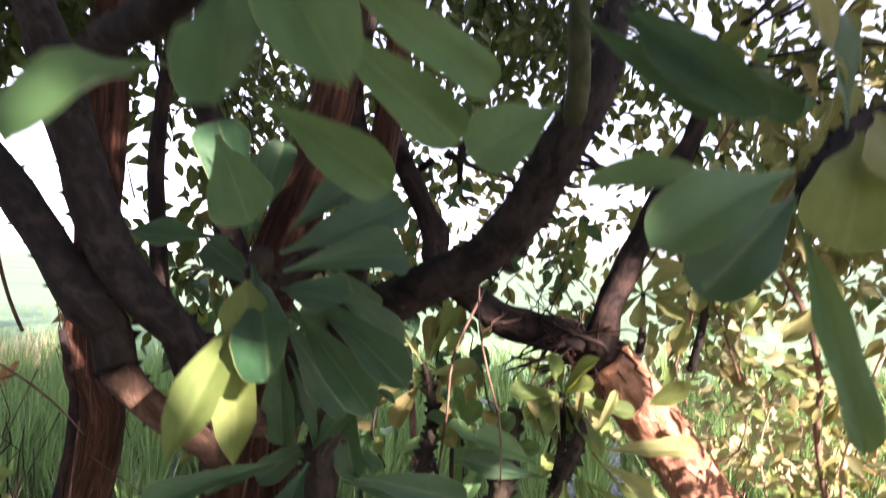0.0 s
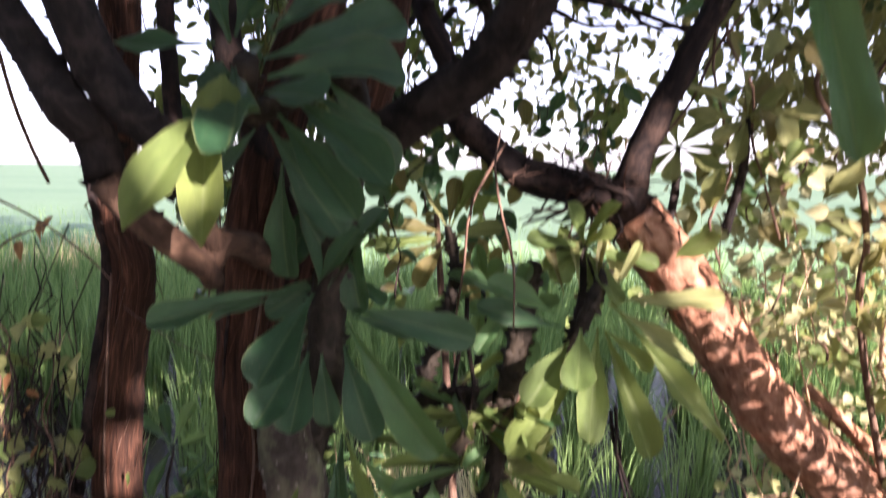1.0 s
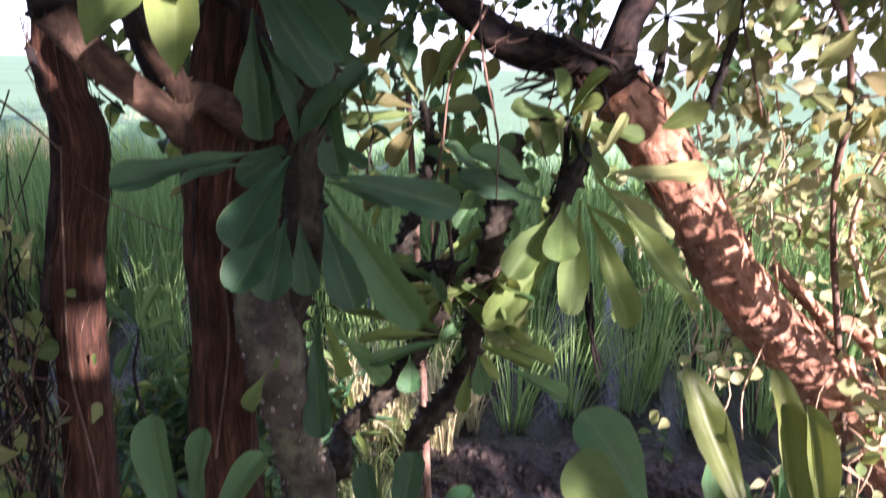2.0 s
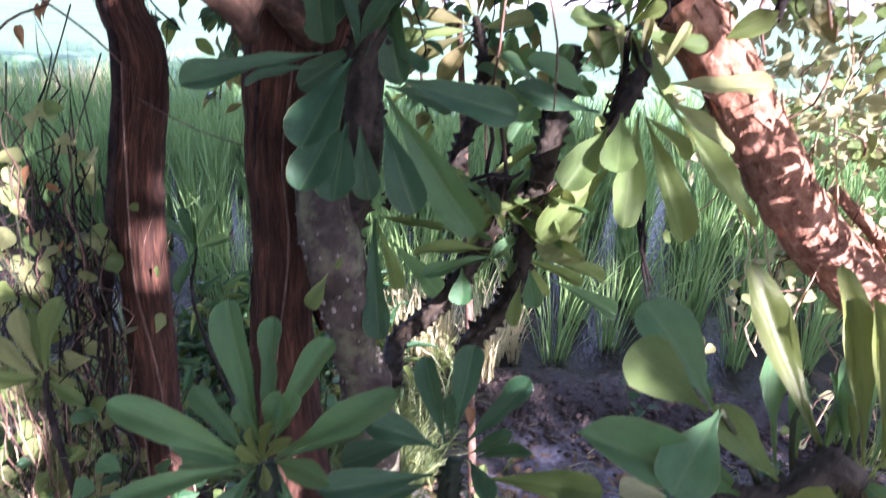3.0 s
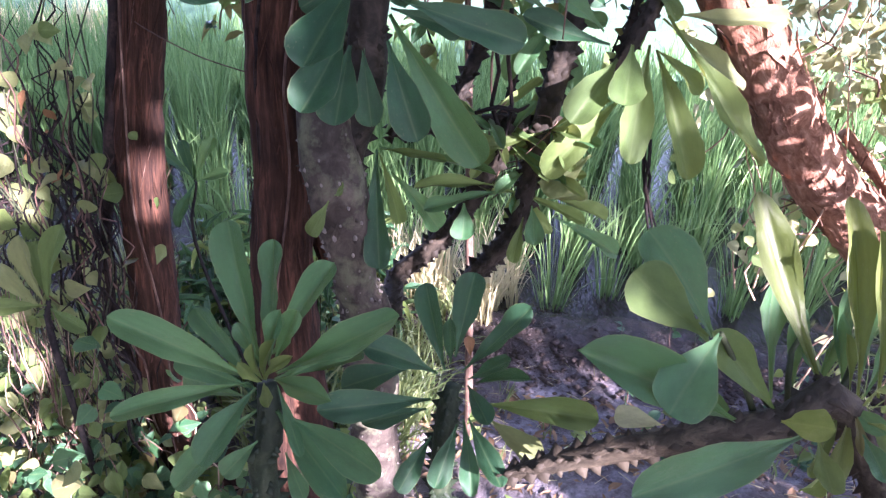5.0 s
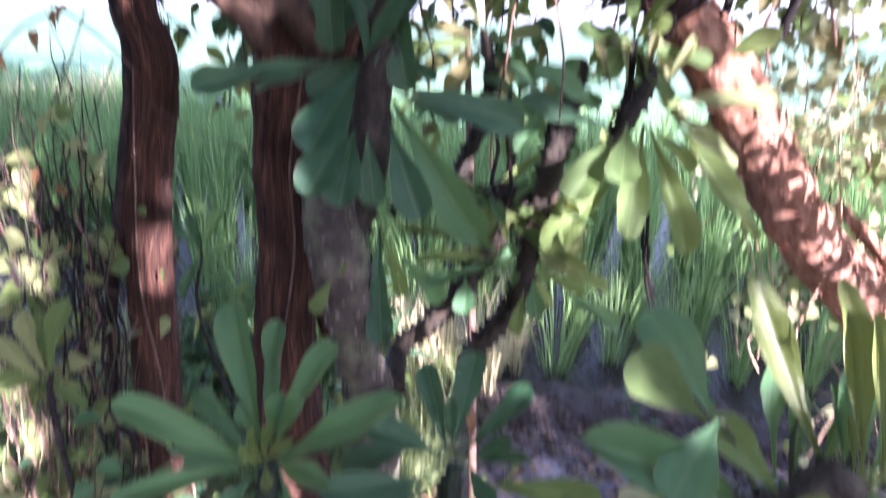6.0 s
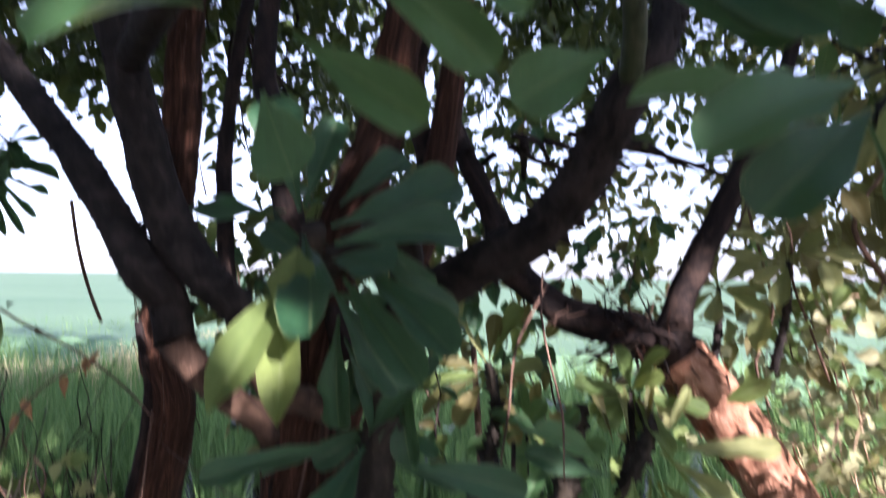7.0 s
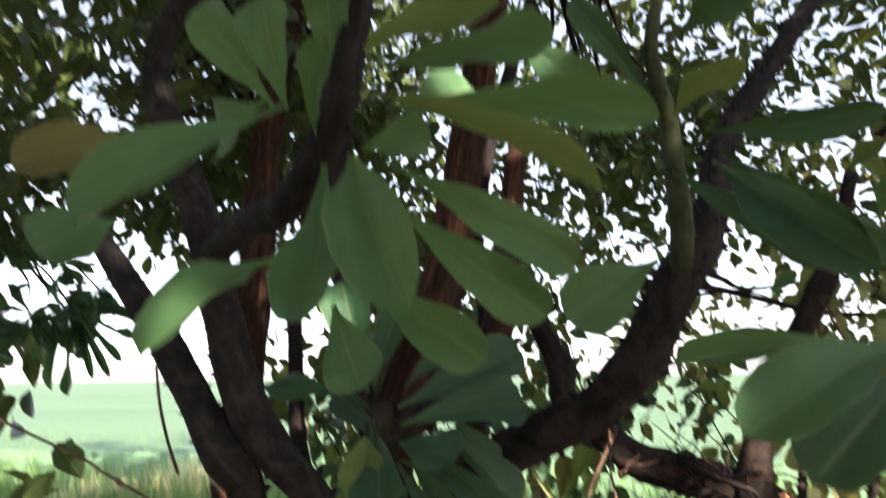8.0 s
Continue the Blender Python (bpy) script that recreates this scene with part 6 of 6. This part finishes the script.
def polar(rs, az0, az1, el0, el1, d0, d1, n, keep=lambda a, e: True):
    """Clump places by bearing from north, height angle and distance from the spot between the trees."""
    out = []
    while len(out) < n:
        a, e, d = rs.uniform(az0, az1), rs.uniform(el0, el1), rs.uniform(d0, d1)
        if keep(a, e):
            out.append((0.12 + d * math.sin(radians(a)), 0.15 + d * math.cos(radians(a)), 1.68 + d * math.tan(radians(e))))
    return out


rs = random.Random(15)
crown(red_tree, polar(rs, -54, -20, 13, 52, 2.0, 3.4, 70, lambda a, e: e > (16 if a < -29 else 9)), 140, 0.074, 31, "dense hanging green leaves", twig_to=(-0.70, 1.64, 2.8))
crown(mid_tree, polar(rs, -24, 12, 8, 50, 2.0, 3.6, 84, lambda a, e: not (1 < a < 12 and e < 15)), 62, 0.068, 32, "dense small green leaves", twig_to=(0.0, 1.45, 3.0))
crown(lean_tree, polar(rs, 9, 52, 6, 48, 1.9, 3.2, 78, lambda a, e: not (a < 15 and e < 14)), 50, 0.064, 33, "dense small green leaves", twig_to=(0.576, 1.500, 2.157), every=9, thick=0.5)
crown(mid_tree, polar(rs, -20, 30, 1.0, 10, 1.9, 2.8, 30, lambda a, e: True), 24, 0.05, 34, "sparse low twigs of green leaves", material=LEAF_VINE, twig_to=(0.0, 1.5, 2.0))

crown(red_tree, polar(rs, -56, -30, 27, 54, 1.5, 2.6, 40), 54, 0.074, 35, "dense hanging green leaves", twig_to=(-0.70, 1.64, 2.8))
# sunlit clumps: the paler material puts the sun into their colour
crown(lean_tree, polar(rs, 14, 52, 0, 28, 1.7, 2.6, 28), 40, 0.058, 36, "leaves tinted yellow for the sun on them", material=LEAF_VINE, twig_to=(0.529, 1.480, 2.012), every=8, thick=0.4)
crown(lean_tree, polar(rs, 17, 46, 0, 13, 1.7, 2.5, 26), 34, 0.058, 37, "leaves tinted olive for the sun on them", spread=(0.2, 0.2, 0.14), material=LEAF_VINE)
crown(sunny, polar(rs, 16, 42, -16, 1, 1.75, 2.4, 30), 26, 0.045, 38, "small leaves tinted pale for the sun on them", spread=(0.18, 0.18, 0.14), material=LEAF_CREAM)

# leaves above the view, added to hold back light from the sky
crown(mid_tree, [(rs.uniform(-1.0, 0.9), rs.uniform(-1.0, 1.1), rs.uniform(2.95, 3.9)) for _ in range(64)], 70, 0.11, 39, "unseen green leaves added overhead to cut skylight", twig_to=(0.05, 1.5, 3.3), every=6)
crown(red_tree, polar(rs, -27, -13, 1, 14, 1.9, 2.6, 16), 34, 0.07, 40, "green leaves between the limbs", twig_to=(-0.70, 1.64, 2.4), every=3, thick=0.5)
r5 = random.Random(23)
crown(lean_tree, polar(r5, 20, 52, 23, 50, 1.9, 3.0, 36), 76, 0.066, 41, "dense small green leaves", twig_to=(0.576, 1.500, 2.157), every=6, thick=0.5)
crown(mid_tree, polar(r5, -3, 13, 16, 28, 2.2, 3.2, 24), 60, 0.064, 42, "dense small green leaves", every=8, thick=0.5)
leaves(red_tree, [
    ((-1.644, 1.900, 2.027), (-1.387, 1.850, 1.844), 0.023, LEAF_DARK),
    ((-1.644, 1.900, 2.027), (-1.453, 1.880, 1.796), 0.024, LEAF_DARK),
    ((-1.644, 1.900, 2.027), (-1.537, 1.900, 1.790), 0.024, LEAF_DARK),
    ((-1.644, 1.900, 2.027), (-1.351, 1.850, 1.913), 0.022, LEAF_DARK),
    ((-1.644, 1.900, 2.027), (-1.313, 1.850, 1.956), 0.020, LEAF_DARK),
    ((-1.644, 1.900, 2.027), (-1.633, 1.900, 1.740), 0.026, LEAF_DARK),
    ((-1.644, 1.900, 2.027), (-1.726, 1.920, 1.758), 0.026, LEAF_DARK),
    ((-1.644, 1.900, 2.027), (-1.843, 1.950, 1.854), 0.025, LEAF_DARK),
    ((-1.644, 1.900, 2.027), (-1.423, 1.850, 1.986), 0.018, LEAF_DARK),
], facing=(0.0, -0.6, 0.8), tumble=14)

# a fronded branch hanging at the far left
left_tree = thing("tree", (-3.1, 2.3, 0.0), "tree with drooping narrow dark leaves", "tree")
branch(left_tree, [(-3.1, 2.3, -0.05), (-3.05, 2.25, 1.5), (-2.8, 2.15, 2.6), (-2.2, 1.95, 3.1)], [0.08, 0.07, 0.05, 0.03], BARK_DARK, "trunk", seg=12)
rs = random.Random(44)
arch = branch(left_tree, [(-3.05, 2.25, 1.6), (-2.3, 1.7, 1.85), (-1.223, 1.450, 1.638), (-1.017, 1.420, 1.573), (-0.859, 1.420, 1.505), (-0.751, 1.420, 1.433), (-0.694, 1.420, 1.377)], [0.008, 0.006, 0.004, 0.0035, 0.003, 0.0025, 0.0015], TWIG, "twig", seg=6)
branch(left_tree, [(-0.837, 1.420, 1.494), (-0.935, 1.420, 1.460), (-1.017, 1.420, 1.384), (-1.055, 1.420, 1.309)], [0.0025, 0.003, 0.003, 0.002], TWIG, "twig", seg=6)
for p in ((-1.093, 1.430, 1.616), (-1.041, 1.420, 1.618), (-0.990, 1.420, 1.570), (-1.150, 1.440, 1.651)):
    small_leaf(arch, p, 0.03, LEAF_DARK, rs, kinds=(3, 4), wide=0.6)
for i in range(16):
    c = (-1.575, 1.650, 1.975)
    a = Vector(c) + Vector((rs.uniform(-0.35, 0.14), rs.uniform(-0.1, 0.3), rs.uniform(-0.12, 0.30)))
    b = branch(left_tree, hanging(rs, (-2.6, 2.1, 2.75), a, 5, 0.05), [0.008, 0.007, 0.006, 0.005, 0.004, 0.003], BARK_DARK, "limb", seg=6)
    for k in range(13):
        d = Vector((rs.uniform(-0.4, 1.0), rs.uniform(-0.6, 0.4), rs.uniform(-1.0, 0.25))).normalized()
        leaves(b, [(a, a + d * rs.uniform(0.09, 0.14), 0.032)])

# ---- unseen trees added behind the path, that shade it from the low sun ----
shade = thing("tree", (2.35, -2.2, 0.0), "unseen leafy tree added behind the path to block the sun", "tree", "shade trees")
branch(shade, [(2.35, -2.2, -0.05), (2.35, -2.2, 1.2), (2.3, -2.1, 2.4), (2.3, -2.1, 3.6)], [0.12, 0.10, 0.07, 0.03], BARK_DARK, "trunk", seg=12)
E1 = Vector((-SUN_DIR.y, SUN_DIR.x, 0)).normalized()
E2 = (Vector((0, 0, 1)) - SUN_DIR * SUN_DIR.z).normalized()


def along_sun(u, v, s):
    return tuple(E1 * u + E2 * v + SUN_DIR * s)


rs = random.Random(52)
thick = [along_sun(rs.uniform(-0.7, 0.95), rs.uniform(0.75, 3.3), rs.uniform(3.4, 4.8)) for _ in range(84)]
thick += [along_sun(rs.uniform(0.95, 2.3), rs.uniform(1.98, 3.4), rs.uniform(3.4, 4.8)) for _ in range(36)]
thick += [along_sun(rs.uniform(0.95, 1.5), rs.uniform(1.85, 2.3), rs.uniform(3.4, 4.8)) for _ in range(9)]
thick += [along_sun(rs.uniform(0.34, 0.58), rs.uniform(1.72, 2.15), rs.uniform(3.4, 4.8)) for _ in range(6)]
thick = [c for c in thick if not ((Vector(c).dot(E1) < 0.42) and (Vector(c).dot(E2) < 1.08)) or rs.random() < 0.22]
thick += [along_sun(rs.uniform(0.34, 0.80), rs.uniform(1.0, 1.34), rs.uniform(3.4, 4.4)) for _ in range(34)]
thick += [along_sun(rs.uniform(0.45, 0.66), rs.uniform(1.42, 1.90), rs.uniform(3.4, 4.4)) for _ in range(22)]
thick += [along_sun(rs.uniform(0.98, 1.26), rs.uniform(1.30, 1.66), rs.uniform(3.4, 4.4)) for _ in range(2)]
thick += [along_sun(rs.uniform(1.3, 2.3), rs.uniform(0.40, 0.74), rs.uniform(3.2, 4.4)) for _ in range(5)]
thick += [along_sun(rs.uniform(0.42, 0.92), rs.uniform(0.70, 1.0), rs.uniform(3.4, 4.4)) for _ in range(16)]
thin = [along_sun(rs.uniform(1.0, 2.1), rs.uniform(0.5, 2.2), rs.uniform(2.8, 4.2)) for _ in range(9)]
# openings left in the added crown, through which the sun reaches single spots
TRUNK_SUN = [  # on the red trunk and the creeper beside it
    ((-0.929, 1.42, 0.307), 0.06), ((-0.792, 1.5, 0.19), 0.07), ((-0.675, 1.5, 1.135), 0.05), ((-0.726, 1.5, 0.985), 0.065), ((-0.735, 1.5, 0.905), 0.055),
    ((-0.79, 1.5, 0.48), 0.035), ((-0.759, 1.5, 0.251), 0.09), ((-1.05, 1.45, 1.1), 0.07), ((-1.2, 1.45, 0.85), 0.06), ((-1.05, 2.05, 0.1), 0.12),
    ((-1.15, 1.4, 0.45), 0.1), ((-0.95, 1.45, 1.3), 0.05), ((-0.778, 1.5, 1.553), 0.055), ((-1.1, 1.3, 0.6), 0.08), ((-0.9, 1.2, 0.3), 0.1),
    ((-1.2, 1.3, 0.2), 0.09), ((-1, 1.45, 0.9), 0.06),
]
LEAF_SUN = [  # on the young spurges
    ((0.281, 0.7, 1.134), 0.02), ((0.188, 0.8, 0.929), 0.05), ((0.248, 0.84, 0.963), 0.03), ((-0.12, 0.72, 1.62), 0.055), ((0.228, 0.78, 1.15), 0.045),
    ((0.389, 0.84, 1.206), 0.05), ((0.465, 0.86, 1.207), 0.042), ((0.423, 0.82, 1.136), 0.028), ((0.485, 0.85, 1.141), 0.03), ((0.2, 0.82, 0.916), 0.02),
    ((0.363, 0.79, 1.013), 0.02), ((0.223, 0.86, 0.957), 0.022),
]
LIMB_SUN = [  # on the limbs, the stems and the water
    ((-0.254, 0.95, 1.516), 0.022), ((-0.243, 0.97, 1.495), 0.022), ((-0.063, 1.68, 1.465), 0.05), ((-0.101, 1.68, 1.536), 0.04), ((0, 2.8, 0.35), 0.14),
    ((0.094, 1.4, 1.121), 0.05), ((0.147, 1.38, 1.18), 0.04), ((-0.239, 1, 1.516), 0.03), ((0.03, 1.6, 1.57), 0.04), ((-0.03, 1.55, 1.45), 0.045),
    ((0.16, 1.5, 1.47), 0.04), ((-0.06, 1.5, 1.44), 0.04), ((0.26, 1.42, 1.48), 0.04), ((0.32, 1.53, 1.62), 0.04), ((0.15, 1.33, 1.3), 0.04),
]
OPENINGS = [(Vector(p).dot(E1), Vector(p).dot(E2), r) for p, r in TRUNK_SUN + LEAF_SUN + LIMB_SUN]


def not_open(p):
    u, v = p.dot(E1), p.dot(E2)
    return all((u - a) ** 2 + (v - b) ** 2 > r ** 2 for a, b, r in OPENINGS)


# more unseen clumps, set sunward of plants that should stay shaded
r3 = random.Random(5)
thick += [along_sun(r3.uniform(0.08, 0.70), r3.uniform(0.84, 1.30), r3.uniform(3.4, 4.4)) for _ in range(26)]
thick += [along_sun(r3.uniform(0.30, 0.62), r3.uniform(0.90, 1.22), r3.uniform(3.4, 4.4)) for _ in range(14)]
thick += [along_sun(r3.uniform(0.66, 0.98), r3.uniform(0.98, 1.16), r3.uniform(3.4, 4.4)) for _ in range(6)]
thick += [tuple(Vector((0.22, 0.51, 1.75)) + SUN_DIR * r3.uniform(3.4, 4.4) + Vector((0, 0, r3.uniform(-0.1, 0.1)))) for _ in range(5)]
crown(shade, thick, 98, 0.12, 71, "broad dark green leaves", spread=(0.26, 0.26, 0.26), twig_to=(2.3, -2.1, 2.8), keep=not_open)
# leaf clumps added sunward of the leaning trunk to break up its sunlight
dapple = [Vector(p) + SUN_DIR * rs.uniform(0.30, 0.52) + Vector((rs.uniform(-0.05, 0.05), rs.uniform(-0.05, 0.05), rs.uniform(-0.05, 0.05)))
          for p in ((0.55, 1.5, 1.33), (0.62, 1.52, 1.25), (0.70, 1.54, 1.15), (0.80, 1.56, 1.02), (0.66, 1.5, 1.2), (0.95, 1.6, 0.85), (1.0, 1.62, 0.75), (1.1, 1.64, 0.62), (1.2, 1.66, 0.5), (0.9, 1.6, 0.9), (1.3, 1.68, 0.4), (0.58, 1.5, 1.30), (0.75, 1.55, 1.08), (0.85, 1.58, 0.95), (0.66, 1.52, 1.18), (0.78, 1.55, 1.10))]
crown(sunny, [tuple(p) for p in dapple], 34, 0.044, 74, "added leaves that dapple the leaning trunk", spread=(0.10, 0.10, 0.10), material=LEAF_VINE)
# unseen low tree, added only to shade the near rice and the mud
low_shade = thing("tree", (4.7, -0.9, 0.0), "unseen low tree added to shade the rice and mud", "tree", "shade trees")
branch(low_shade, [(4.7, -0.9, -0.05), (4.65, -0.9, 1.0), (4.6, -0.9, 2.2)], [0.09, 0.07, 0.03], BARK_DARK, "trunk", seg=12)
crown(low_shade, [along_sun(rs.uniform(2.15, 4.0), rs.uniform(0.1, 1.75), rs.uniform(3.6, 5.0)) for _ in range(84)], 60, 0.13, 73, "broad green leaves", spread=(0.26, 0.26, 0.24), twig_to=(4.6, -0.9, 2.0))
# unseen taller tree, added to take part of the sun off the field
far_shade = thing("tree", (6.2, -0.6, 0.0), "unseen tall tree added to half shade the field", "tree", "shade trees")
branch(far_shade, [(6.2, -0.6, -0.05), (6.15, -0.6, 1.8), (6.1, -0.5, 3.6)], [0.14, 0.11, 0.04], BARK_DARK, "trunk", seg=12)
crown(far_shade, [along_sun(rs.uniform(2.6, 5.8), rs.uniform(1.7, 3.0), rs.uniform(4.2, 6.2)) for _ in range(70)], 46, 0.17, 76, "broad green leaves", spread=(0.34, 0.34, 0.30))
crown(low_shade, [along_sun(rs.uniform(0.7, 2.1), rs.uniform(-0.15, 0.36), rs.uniform(3.0, 4.2)) for _ in range(34)], 70, 0.12, 75, "low outer leaves", spread=(0.24, 0.24, 0.22), keep=not_open)
crown(shade, thin, 16, 0.09, 72, "sparse outer leaves", spread=(0.22, 0.22, 0.22), keep=not_open)
# five more unseen trees that close off the sky behind the viewer
for bx, by, sd in ((-3.6, -1.2, 80), (-1.6, -2.4, 81), (0.8, -3.0, 82), (-5.0, -3.0, 83), (-3.2, 1.4, 84)):
    tr = thing("tree", (bx, by, 0.0), "unseen leafy tree added behind the path to cut skylight", "tree", "shade trees")
    branch(tr, [(bx, by, -0.05), (bx + 0.1, by, 1.5), (bx, by + 0.1, 3.2)], [0.11, 0.09, 0.04], BARK_DARK, "trunk", seg=12)
    r2 = random.Random(sd)
    crown(tr, [(bx + r2.uniform(-1.3, 1.3), by + r2.uniform(-0.9, 0.9), r2.uniform(0.9, 4.2)) for _ in range(44)], 60, 0.19, sd, "broad green leaves", spread=(0.45, 0.45, 0.4))
